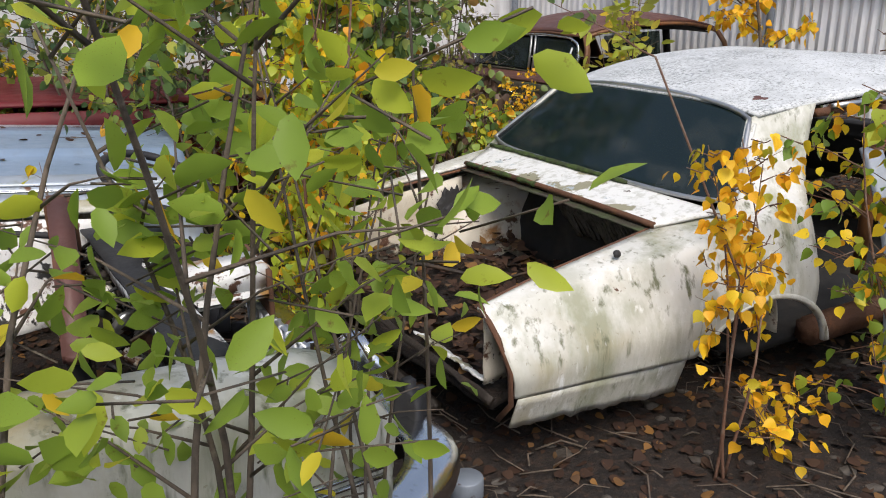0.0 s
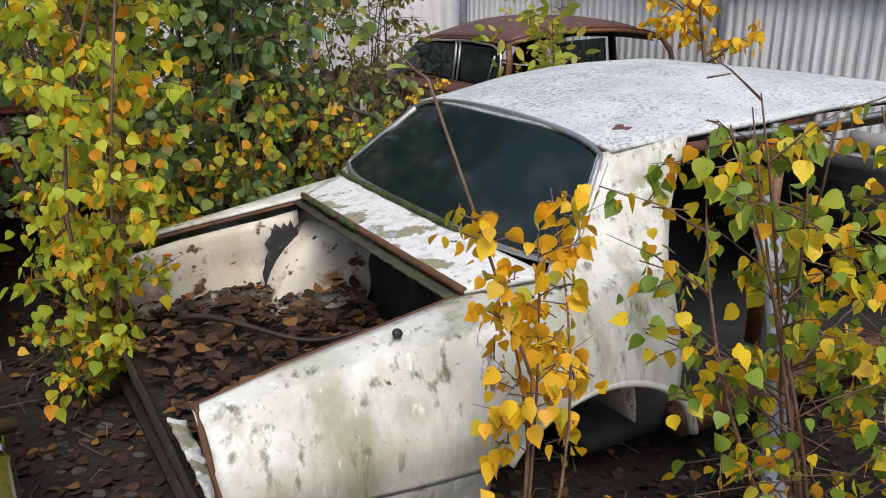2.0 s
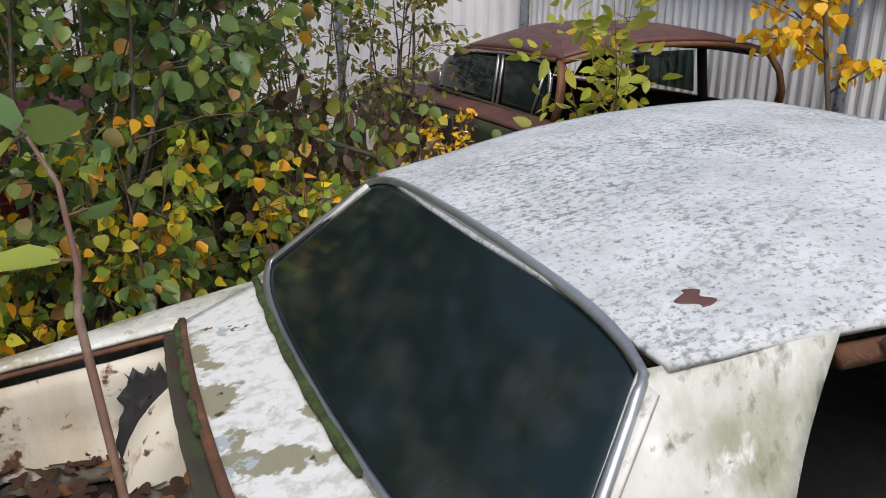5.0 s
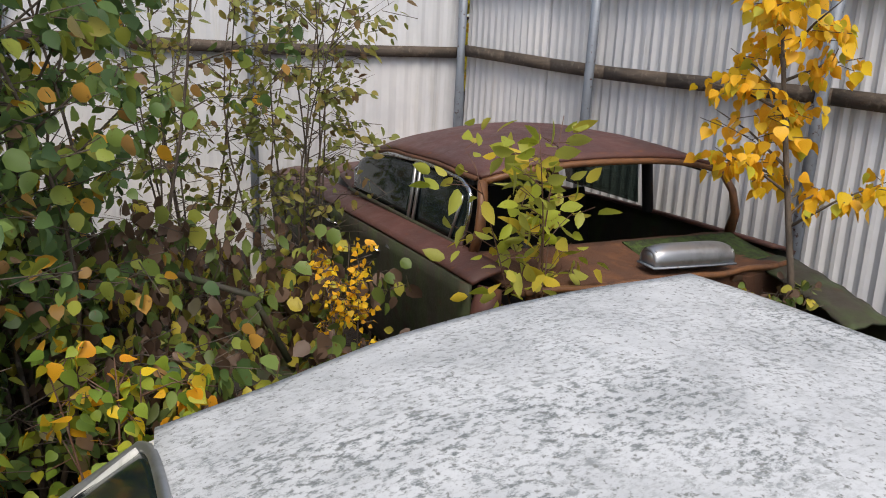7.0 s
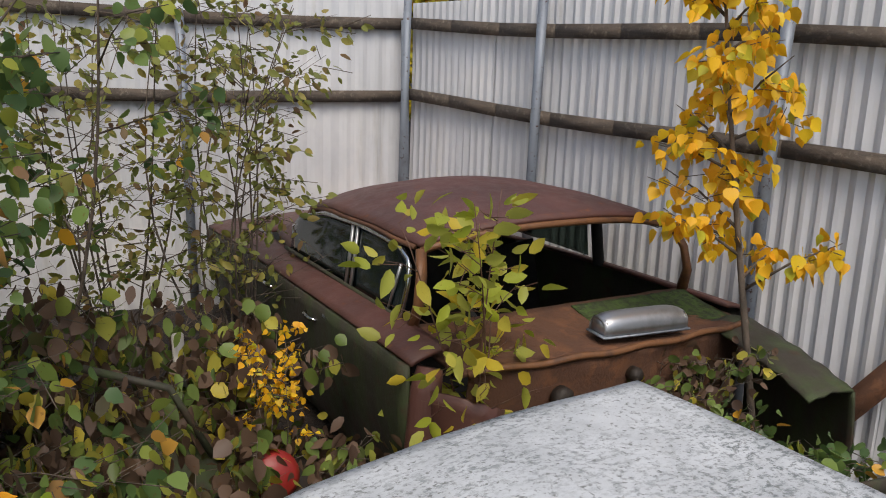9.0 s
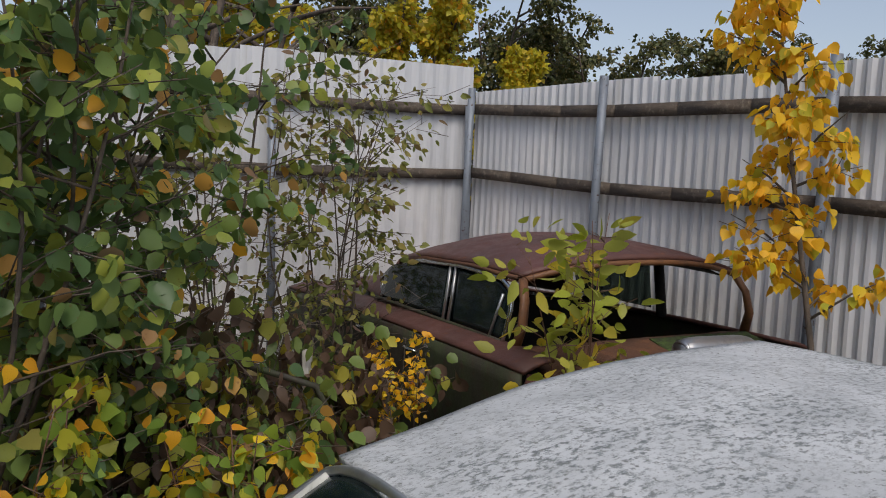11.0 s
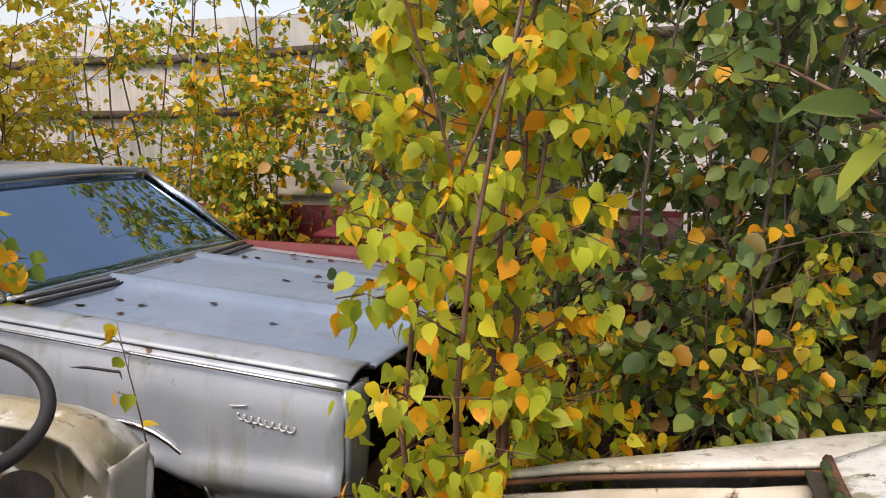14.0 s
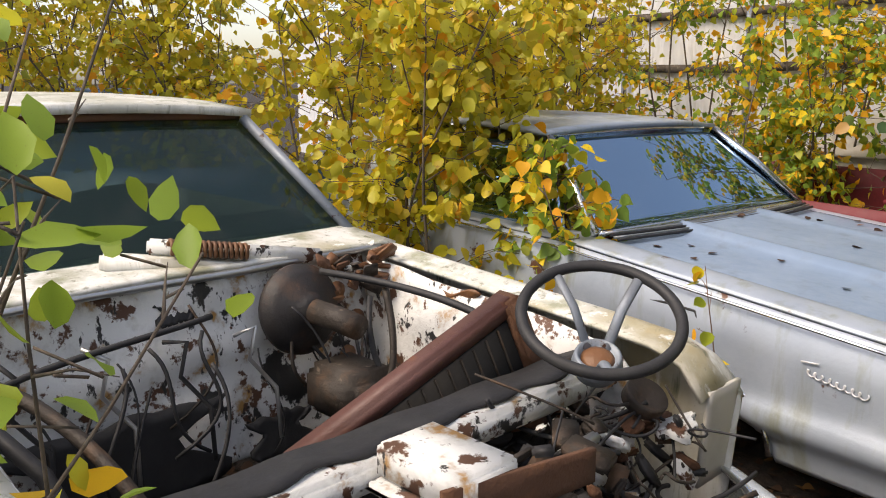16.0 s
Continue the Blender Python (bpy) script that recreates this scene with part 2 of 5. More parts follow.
    vein, h = noise_mask(nt, lk, 120.0, 0.3, 0.8)
    col = mix_in(nt, lk, rp.outputs[0], (0.16, 0.07, 0.02), spots)
    lk.new(col, bs.inputs["Base Color"])
    bs.inputs["Roughness"].default_value = rough
    bs.inputs["Specular IOR Level"].default_value = 0.35
    tr = nt.new("ShaderNodeBsdfTranslucent")
    lk.new(col, tr.inputs[0])
    mx = nt.new("ShaderNodeMixShader")
    mx.inputs[0].default_value = translucent
    lk.new(bs.outputs[0], mx.inputs[1])
    lk.new(tr.outputs[0], mx.inputs[2])
    lk.new(mx.outputs[0], nt["Material Output"].inputs[0])
    return m


GREEN, DEEP, LIME = (0.15, 0.25, 0.035), (0.07, 0.12, 0.035), (0.40, 0.46, 0.04)
YELLOW, ORANGE, BROWN = (0.84, 0.60, 0.025), (0.84, 0.36, 0.02), (0.18, 0.105, 0.06)
m_leaf_willow = leaf_material("willow_leaf", [(0.0, (0.30, 0.42, 0.05)), (0.9, (0.52, 0.58, 0.05)), (0.55, (0.24, 0.36, 0.05)), (1.0, (0.8, 0.48, 0.03))], 0.45)
m_leaf_birch = leaf_material("autumn_birch_leaf", [(0.0, YELLOW), (1.0, ORANGE), (0.14, YELLOW), (0.24, LIME), (0.40, (0.22, 0.33, 0.04)), (0.66, GREEN), (0.76, (0.50, 0.48, 0.04)), (0.88, (0.80, 0.43, 0.02))])
m_leaf_gold = leaf_material("golden_birch_leaf", [(0.0, YELLOW), (1.0, ORANGE), (0.35, (0.86, 0.50, 0.02)), (0.70, (0.86, 0.42, 0.02)), (0.93, (0.50, 0.50, 0.04))])
m_leaf_hazel = leaf_material("dark_green_hazel_leaf", [(0.0, (0.075, 0.135, 0.05)), (1.0, (0.84, 0.44, 0.03)), (0.35, (0.12, 0.20, 0.06)), (0.68, (0.21, 0.29, 0.065)), (0.86, (0.40, 0.42, 0.06)), (0.91, (0.20, 0.125, 0.08))], 0.32, 0.38)
m_leaf_limebirch = leaf_material("lime_yellow_birch_leaf", [(0.0, LIME), (1.0, ORANGE), (0.30, (0.50, 0.56, 0.04)), (0.50, (0.29, 0.40, 0.04)), (0.68, (0.56, 0.56, 0.04)), (0.80, YELLOW), (0.92, (0.85, 0.40, 0.02))], 0.40)
m_leaf_alder = leaf_material("olive_alder_leaf", [(0.0, (0.16, 0.19, 0.05)), (1.0, BROWN), (0.5, (0.26, 0.28, 0.07)), (0.8, (0.36, 0.31, 0.07))])
m_leaf_dead = leaf_material("withered_brown_leaf", [(0.0, (0.075, 0.045, 0.03)), (1.0, DEEP), (0.40, (0.17, 0.11, 0.075)), (0.55, (0.10, 0.06, 0.035)), (0.60, (0.09, 0.14, 0.035)), (0.82, (0.20, 0.27, 0.06)), (0.94, (0.5, 0.40, 0.05))], 0.2)
m_leaf_yellow = leaf_material("yellow_green_shrub_leaf", [(0.0, (0.58, 0.50, 0.03)), (1.0, ORANGE), (0.4, (0.46, 0.44, 0.04)), (0.7, (0.75, 0.52, 0.03)), (0.88, (0.28, 0.32, 0.05))], 0.45)
m_leaf_lime = leaf_material("pale_lime_shoot_leaf", [(0.0, LIME), (1.0, (0.70, 0.52, 0.04)), (0.6, (0.45, 0.46, 0.09))], 0.45)
m_leaf_shoot = leaf_material("dull_green_shoot_leaf", [(0.0, (0.16, 0.27, 0.09)), (1.0, (0.42, 0.46, 0.06)), (0.5, (0.22, 0.34, 0.10))], 0.4)
m_leaf_far = leaf_material("distant_tree_leaf", [(0.0, (0.06, 0.07, 0.03)), (1.0, (0.20, 0.16, 0.05)), (0.6, (0.10, 0.115, 0.035))], 0.2)
m_litter = leaf_material("fallen_leaf", [(0.0, (0.030, 0.016, 0.011)), (1.0, (0.10, 0.065, 0.04)), (0.5, (0.045, 0.022, 0.013)), (0.8, (0.06, 0.034, 0.02)), (0.95, (0.22, 0.11, 0.03))], 0.05, 0.85)


# ---- builders ----
def mesh_of(name, bm, material, smooth=True):
    me = bpy.data.meshes.new(name)
    bm.normal_update()
    bm.to_mesh(me)
    bm.free()
    me.materials.append(material)
    if smooth:
        me.shade_smooth()
    return me


def part(name, bm, material, parent, label="", smooth=True):
    ob = new(name, bm if isinstance(bm, bpy.types.Mesh) else mesh_of(name, bm, material, smooth))
    ob.parent = parent
    return tagged(ob, label)


def thing(name, m, label, category, group="", kind=""):
    ob = new(name)
    ob.empty_display_size = 0.1
    ob.matrix_world = m
    return tagged(ob, label, category, group, kind)


def solo(name, bm, material, label, category, m=None, group="", kind="", smooth=True):
    ob = new(name, mesh_of(name, bm, material, smooth))
    if m is not None:
        ob.matrix_world = m
    return tagged(ob, label, category, group, kind)


def sheet(f, nu, nv, th, bm=None):
    """A curved plate of thickness th; f(u, v) gives its outer face for u, v in 0 to 1."""
    bm = bm or bmesh.new()
    p = np.array([[f(i / nu, j / nv) for j in range(nv + 1)] for i in range(nu + 1)], float)
    n = np.cross(np.gradient(p, axis=0), np.gradient(p, axis=1))
    n /= np.linalg.norm(n, axis=2, keepdims=True) + 1e-9
    a = [[bm.verts.new(q) for q in row] for row in p]
    b = [[bm.verts.new(q) for q in row] for row in p - n * th]
    for i in range(nu):
        for j in range(nv):
            bm.faces.new((a[i][j], a[i + 1][j], a[i + 1][j + 1], a[i][j + 1]))
            bm.faces.new((b[i][j], b[i][j + 1], b[i + 1][j + 1], b[i + 1][j]))
    for i in range(nu):
        bm.faces.new((a[i][0], b[i][0], b[i + 1][0], a[i + 1][0]))
        bm.faces.new((a[i][nv], a[i + 1][nv], b[i + 1][nv], b[i][nv]))
    for j in range(nv):
        bm.faces.new((a[0][j], a[0][j + 1], b[0][j + 1], b[0][j]))
        bm.faces.new((a[nu][j], b[nu][j], b[nu][j + 1], a[nu][j + 1]))
    return bm


def tube(points, radius, sides=8, closed=False, bm=None, squash=1.0):
    """A rod along points; radius is one number, or a function of 0 to 1."""
    bm = bm or bmesh.new()
    pts = [Vector(p) for p in points]
    count = len(pts)
    rings = []
    ref = Vector((0.13, 0.21, 0.97))
    for i, p in enumerate(pts):
        d = pts[(i + 1) % count] - pts[i - 1] if closed else pts[min(i + 1, count - 1)] - pts[max(i - 1, 0)]
        d = d.normalized() if d.length > 1e-9 else Vector((0, 0, 1))
        if abs(d.dot(ref)) > 0.95:
            ref = Vector((0.9, 0.3, 0.1))
        x = d.cross(ref).normalized()
        y = d.cross(x)
        r = radius(i / max(1, count - 1)) if callable(radius) else radius
        rings.append([bm.verts.new(p + (x * math.cos(k * math.tau / sides) + y * math.sin(k * math.tau / sides) * squash) * r) for k in range(sides)])
    for i in range(count if closed else count - 1):
        a, b = rings[i], rings[(i + 1) % count]
        for k in range(sides):
            bm.faces.new((a[k], a[(k + 1) % sides], b[(k + 1) % sides], b[k]))
    if not closed:
        bm.faces.new(rings[0][::-1])
        bm.faces.new(rings[-1])
    return bm


def box(lo, hi, bevel=0.006, m=None, bm=None):
    """A block with rounded edges."""
    bm = bm or bmesh.new()
    one = bmesh.new()
    bmesh.ops.create_cube(one, size=1.0)
    lo, hi = Vector(lo), Vector(hi)
    for v in one.verts:
        v.co = Vector(((v.co.x + 0.5) * (hi.x - lo.x) + lo.x, (v.co.y + 0.5) * (hi.y - lo.y) + lo.y, (v.co.z + 0.5) * (hi.z - lo.z) + lo.z))
    if bevel:
        bmesh.ops.bevel(one, geom=one.edges[:], offset=bevel, segments=2, affect="EDGES")
    if m is not None:
        bmesh.ops.transform(one, matrix=m, verts=one.verts)
    tmp = bpy.data.meshes.new("tmp")
    one.to_mesh(tmp)
    one.free()
    bm.from_mesh(tmp)
    bpy.data.meshes.remove(tmp)
    return bm


def lathe(profile, sides=32, m=None, bm=None):
    """Turns (radius, height) pairs round the z axis."""
    bm = bm or bmesh.new()
    m = m or Matrix()
    rings = [[bm.verts.new(m @ Vector((r * math.cos(k * math.tau / sides), r * math.sin(k * math.tau / sides), h))) for k in range(sides)] for r, h in profile]
    for a, b in zip(rings, rings[1:]):
        for k in range(sides):
            bm.faces.new((a[k], a[(k + 1) % sides], b[(k + 1) % sides], b[k]))
    bm.faces.new(rings[0][::-1])
    bm.faces.new(rings[-1])
    return bm


def lerp(a, b, t):
    return a + (b - a) * t


def bend(xs, ys, x):
    return float(np.interp(x, xs, ys))


def ripple(x, y, k=9.0, amount=0.004):
    return noise.noise(Vector((x * k, y * k, 3.7))) * amount


# ---- ground ----
def ground_height(x, y):
    near = math.exp(-((x - 0.5) ** 2 + (y - 4) ** 2) / 90)
    return near * (noise.noise(Vector((x * 0.9, y * 0.9, 0))) * 0.05 + noise.noise(Vector((x * 4, y * 4, 5))) * 0.018)


gx = np.concatenate([[-2500, -400, -60, -22], np.linspace(-12, 8, 160), [20, 60, 400, 2500]])
gy = np.concatenate([[-2500, -400, -60, -14], np.linspace(-5, 14, 150), [30, 60, 400, 2500]])
bm = bmesh.new()
gv = [[bm.verts.new((x, y, ground_height(x, y))) for y in gy] for x in gx]
for i in range(len(gx) - 1):
    for j in range(len(gy) - 1):
        bm.faces.new((gv[i][j], gv[i + 1][j], gv[i + 1][j + 1], gv[i][j + 1]))
solo("ground", bm, m_ground, "dark damp soil covered with fallen leaves and twigs", "ground", kind="structure")

# ---- corrugated fence ----
CORNER = Vector((0.86, 10.23, 0))


def fence_run(name, start, direction, length, top, pitch, depth, label):
    """One straight run of corrugated sheets standing on the ground, each sheet a part."""
    ax = Vector((*direction, 0)).normalized()
    run = tagged(new(name), label, "fence", kind="structure")
    run.matrix_world = Matrix.Translation(start) @ Matrix.Rotation(math.atan2(ax.y, ax.x), 4, "Z")
    wide, s, k = 1.05, 0.0, 0
    while s < length:
        h = top + (0.03 * math.sin(k * 2.3)) - 0.02 * (k % 2)
        n = int(wide / pitch) * 4

        def f(u, v, s=s, h=h, k=k):
            x = s + u * wide
            y = depth * math.tanh(2.2 * math.sin(x / pitch * math.tau)) + (k % 2) * 0.006 + 0.012 * noise.noise(Vector((x, v * 2, k)))
            return (x, y, -0.1 + v * (h + 0.1))

        part("sheet", sheet(f, n, 5, 0.004), m_fence, run, smooth=False)
        s += wide - 0.03
        k += 1
    return run


left_run = fence_run("fence_left", CORNER, (-0.92, -0.38), 20, 2.66, 0.125, 0.006, "tall pale grey corrugated metal fence, streaked and weathered")
right_run = fence_run("fence_right", CORNER + Vector((0.03, -0.02, 0)), (0.61, -0.79), 14.0, 2.44, 0.085, 0.012, "tall pale grey corrugated metal fence with fine ribs")
for i, (run, zs, n, side, up) in enumerate(((left_run, (2.26, 1.68), 19, 1, 0.0), (right_run, (2.27, 1.70), 13, -1, 0.0))):
    for z in zs:
        pts = [(x, side * 0.05, z + 0.015 * math.sin(x * 1.7 + z) + (0.0 if run is left_run else -0.03) * x) for x in np.linspace(0.05, n, 24)]
        bm = bmesh.new()
        for a, b in zip(pts, pts[1:]):
            box((0, -0.02, -0.045), ((Vector(b) - Vector(a)).length, 0.02, 0.045), 0.004, Matrix.Translation(a) @ Matrix.Rotation(-math.atan2(b[2] - a[2], b[0] - a[0]), 4, "Y"), bm)
        part("rail", bm, m_wood, run, "weathered dark wooden fence rail")
    for x in (np.arange(0.02, n, 1.75) if run is left_run else (0.02, 1.60, 3.36, 5.0, 6.7, 8.4, 10.1, 11.8)):
        h = 2.46 if run is right_run else 2.3
        bm = tube([(x, side * 0.1, -0.2), (x + 0.03, side * 0.1, h * 0.6), (x + 0.05, side * 0.1, h)], 0.034, 10)
        part("post", bm, m_steel, run, "grey steel fence post")
# plain fence sides that close the yard behind the camera
bm = bmesh.new()
box((-14, -6.1, -0.1), (9.4, -6.0, 2.5), 0.01, None, bm)
solo("fence_back", bm, m_fence, "plain pale metal fence closing the yard", "fence", kind="structure")
bm = bmesh.new()
box((9.4, -6.0, -0.1), (9.5, -1.2, 2.5), 0.01, None, bm)
solo("fence_side", bm, m_fence, "plain pale metal fence at the yard's side", "fence", kind="structure")


def at_car(x, y, heading):
    return Matrix.Translation((x, y, 0)) @ Matrix.Rotation(radians(heading), 4, "Z")


def mirror(f, side):
    return lambda u, v: (lambda p: (p[0], p[1] * side, p[2]))(f(u, v))


# ---- white car, seen from its tail, boot lid gone ----
w1 = thing("white_coupe", at_car(-0.24, 3.07, 30.7), "weathered white coupe without wheels, boot lid or doors, roof lichened", "car")


def w1_top(x):
    return bend((0, 0.25, 0.83, 1.3, 1.55), (0.605, 0.655, 0.735, 0.80, 0.815), x)


def w1_low(x):
    low = 0.33 - 0.03 * x
    if abs(x - 1.12) < 0.36:
        low = max(low, 0.20 + 0.76 * math.sqrt(0.36**2 - (x - 1.12) ** 2))
    return low


def w1_quarter(u, v):
    x = u * 1.41
    low, top = w1_low(x), w1_top(x)
    lipy = bend((0, 0.83, 1.41), (0.70, 0.645, 0.78), x)
    if v < 0.8:
        w = v / 0.8
        z = lerp(low, top - 0.03, w)
        h = (z - 0.3) / (top - 0.33)
        y = 0.90 + 0.07 * min(1, x / 0.9) - 0.06 * max(0, 0.4 - h) - 0.20 * max(0, h - 0.25) ** 1.7 * (1.25 - 0.4 * min(1, x))
        return (x + 0.03 * (1 - w) * (1 - u), y + ripple(x, z, 4, 0.008), z)
    w = (v - 0.8) / 0.2
    edge = w1_quarter(u, 0.799)
    return (x, lerp(edge[1], lipy, w), top - 0.03 + 0.03 * math.sin(w * math.pi / 2) - 0.012 * w)


def w1_valance(u, v):
    x = 0.04 + u * 0.72
    ragged = 0.02 * noise.noise(Vector((x * 22, 0, 1)))
    return (x, 0.885 - 0.05 * (1 - v) + 0.05 * min(1, x), lerp(0.15 + 0.05 * (1 - u) + ragged, 0.325 - 0.02 * x, v))


for side in (-1, 1):
    part("quarter_panel", sheet(mirror(w1_quarter, side), 60, 24, 0.012), m_white, w1, "dented white rear quarter panel with green streaks")
    part("valance", sheet(mirror(w1_valance, side), 26, 4, 0.006), m_white, w1, "torn lower edge of the quarter panel")
    arch = [(1.12 + 0.365 * math.cos(a), side * (0.955 + 0.015 * max(0, math.cos(a))), 0.20 + 0.278 * math.sin(a)) for a in np.linspace(0.12, 2.7, 26)]
    part("wheel_arch_lip", tube(arch, lambda q: 0.018 - 0.006 * q, 8, squash=0.8), m_white, w1)
    inner = sheet(mirror(lambda u, v: (0.03 + u * 0.75, 0.70 - 0.05 * u + ripple(u, v, 5, 0.02), lerp(0.30, w1_top(u * 0.75) - 0.05, v)), side), 14, 8, 0.008)
    part("boot_side_wall", inner, m_inner, w1, "cream inner boot wall streaked with rust")

    def house(u, v, side=side):
        a, r = u * math.pi, 1.0 - 0.06 * v if v < 0.5 else 1.94 * (1 - v) + 0.0001
        y = lerp(0.84, 0.50, min(1, v * 2)) - (0.03 * (v - 0.5) if v > 0.5 else 0)
        return (0.98 - 0.38 * r * math.cos(a), side * y, 0.24 + 0.40 * r * math.sin(a))

    part("wheel_house", sheet(house, 20, 10, 0.008), m_inner, w1, "rounded cream wheel housing inside the boot")
    lip = [(x, side * bend((0, 0.83), (0.69, 0.635), x), w1_top(x) - 0.018) for x in np.linspace(0.0, 0.83, 12)]
    part("boot_gutter", tube(lip, 0.012, 6, squash=0.6), m_rust, w1, "rusted boot gutter")
    end = [(0.01, side * 0.70, 0.60), (0.005, side * 0.82, 0.52), (0.01, side * 0.88, 0.42), (0.03, side * 0.86, 0.30), (0.02, side * 0.80, 0.22)]
    part("tail_edge", tube(end, 0.010, 6), m_rust, w1, "torn rusty tail edge")
    # roof pillar, drip rail, sill
    def pillar(u, v, side=side):
        t = (lerp(1.325, 1.62, u), lerp(0.612, 0.700, u) - (0.015 if side > 0 else 0), lerp(1.086, 1.132, u) - (0.02 if side > 0 else 0))
        b = (lerp(1.03, 1.40, u), lerp(0.765, 0.865, u), lerp(0.735, 0.755, u))
        bow = 0.014 * math.sin(v * math.pi) - 0.035 * u * math.sin(v * math.pi) + 0.02 * (1 - v) ** 4
        return (lerp(b[0], t[0], v), side * (lerp(b[1], t[1], v) + bow), lerp(b[2], t[2], v) + 0.2 * bow)

    part("roof_pillar", sheet(pillar, 12, 12, 0.02), m_white, w1, "broad white roof pillar")
    part("drip_rail", tube([(x, side * (bend((1.7, 2.2, 2.78), (0.735, 0.785, 0.80), x) - (0.07 if side > 0 else 0.0)), bend((1.7, 2.78), (1.118, 1.16), x) - (0.045 if side > 0 else 0.0)) for x in np.linspace(1.68, 2.78, 10)], 0.013, 6), m_alu, w1, "bright metal drip rail")
    part("header_rail", tube([(x, side * bend((1.6, 2.2, 2.75), (0.70, 0.745, 0.76), x), bend((1.6, 2.75), (1.09, 1.13), x)) for x in np.linspace(1.62, 2.75, 8)], 0.02, 6), m_rust, w1, "rusty door frame rail")
    part("windscreen_pillar", tube([(2.76, side * 0.78, 1.15), (3.0, side * 0.80, 1.0), (3.22, side * 0.82, 0.84)], 0.024, 8), m_white, w1)
    part("door_pillar", tube([(1.98, side * 0.76, 0.35), (1.97, side * 0.77, 0.75), (2.0, side * 0.75, 1.1)], 0.03, 8, squash=0.5), m_clay, w1, "tan painted door pillar")
    part("sill", box((1.5, side * 0.86 - 0.05, 0.16), (3.25, side * 0.86 + 0.05, 0.27), 0.02), m_rust, w1, "rusted door sill")

# no opening is cut: a black sheet paints the rust hole's shade
part("rot_hole_shade", sheet(lambda u, v: (lerp(0.60, 0.72, u) + 0.05 * v + 0.03 * noise.noise(Vector((v * 6, u * 2, 3))), 0.640 - 0.012 * u, 0.36 + 0.26 * v + 0.04 * noise.noise(Vector((u * 7, v * 3, 8)))), 10, 16, 0.003), m_black, w1, "black sheet painting the shade of a ragged rust hole in the boot wall")
part("boot_floor", sheet(lambda u, v: (u * 0.95, lerp(-0.78, 0.78, v), 0.27 + 0.03 * noise.noise(Vector((u * 6, v * 9, 0))) - 0.05 * math.sin(v * math.pi) + 0.05 * u), 24, 30, 0.02), m_ground, w1, "rotten boot floor under soil and leaves")
part("tail_sill", sheet(lambda u, v: (-0.01 + 0.018 * v, lerp(-0.80, 0.80, u), 0.30 + 0.01 * noise.noise(Vector((u * 9, v, 4))) - 0.02 * (1 - v)), 40, 3, 0.012), m_grime, w1, "dark rotten tail sill")
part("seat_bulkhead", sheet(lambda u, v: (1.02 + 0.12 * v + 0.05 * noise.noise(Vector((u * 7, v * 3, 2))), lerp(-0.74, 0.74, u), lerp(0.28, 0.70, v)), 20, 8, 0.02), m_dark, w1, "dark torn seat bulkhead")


def deck(u, v):
    y = lerp(-0.66, 0.66, v)
    b = 1.055 - 0.06 * (1 - (y / 0.78) ** 2)
    return (lerp(0.81 - 0.03 * (1 - (y / 0.66) ** 2), b, u), y * lerp(1.0, 1.16, u), 0.735 + 0.02 * (1 - (y / 0.66) ** 2) + 0.045 * u)


part("deck_panel", sheet(deck, 10, 30, 0.012), m_deck, w1, "white deck panel with peeling paint below the rear window")
part("deck_gutter", tube([deck(0, v) for v in np.linspace(0, 1, 20)], 0.013, 6), m_rust, w1, "rusty boot opening gutter")
part("gutter_channel", sheet(lambda u, v: (lambda p: (p[0] - 0.045 * v - 0.004, p[1], p[2] - 0.018 - 0.004 * math.sin(v * 3) + 0.006 * noise.noise(Vector((u * 30, v * 3, 2)))))(deck(0, 0.02 + 0.96 * u)), 40, 4, 0.006), m_mossy, w1, "mossy rain channel round the boot opening")
for q0, q1 in ((0.52, 0.62), (0.66, 0.83), (0.86, 0.97)):
    part("moss_tuft", tube([(deck(0, v)[0] - 0.012, deck(0, v)[1], deck(0, v)[2] + 0.004) for v in np.linspace(q0, q1, 9)], lambda q: 0.006 + 0.007 * abs(math.sin(q * 21 + q0 * 9)), 6), m_moss, w1, "green moss tuft in the channel")
for n, yy in enumerate(np.linspace(-0.62, 0.05, 30)):
    drop = 0.20 + 0.10 * noise.noise(Vector((yy * 9, 0, 7)))
    part("felt_strand", sheet(lambda u, v, yy=yy, drop=drop: (0.86 + 0.13 * v + 0.014 * noise.noise(Vector((yy * 20, v * 3, u))), yy + 0.030 * (u - 0.5), 0.715 - drop * v), 2, 6, 0.004), m_felt, w1, "frayed grey felt lining" if n == 0 else "")
for n in range(1, 2):
    part("root", tube([(0.12 + 0.10 * n + 0.62 * q, 0.30 - 0.5 * q + 0.12 * n + 0.06 * math.sin(q * 7 + n), 0.335 + 0.05 * q + 0.03 * math.sin(q * 5 + n)) for q in np.linspace(0, 1, 14)], lambda q: 0.013 - 0.008 * q, 6), m_grime, w1, "dead root across the boot floor")
part("torn_tail_strip", sheet(lambda u, v: (0.07 - 0.05 * v + 0.006 * noise.noise(Vector((u * 12, v, 1))), lerp(-0.70, -0.22, u), 0.300 + 0.025 * v + 0.012 * noise.noise(Vector((u * 14, v * 2, 5)))), 50, 3, 0.006), m_deck, w1, "peeling white strip of the tail panel")
part("moss_strip", tube([(deck(1, v)[0] - 0.005, deck(1, v)[1], deck(1, v)[2] + 0.008) for v in np.linspace(0.3, 1, 18)], lambda s: 0.008 + 0.006 * abs(math.sin(s * 37)), 5), m_moss, w1, "green moss along the window seal")


def rear_corner(u, v):
    c = 2 * u - 1
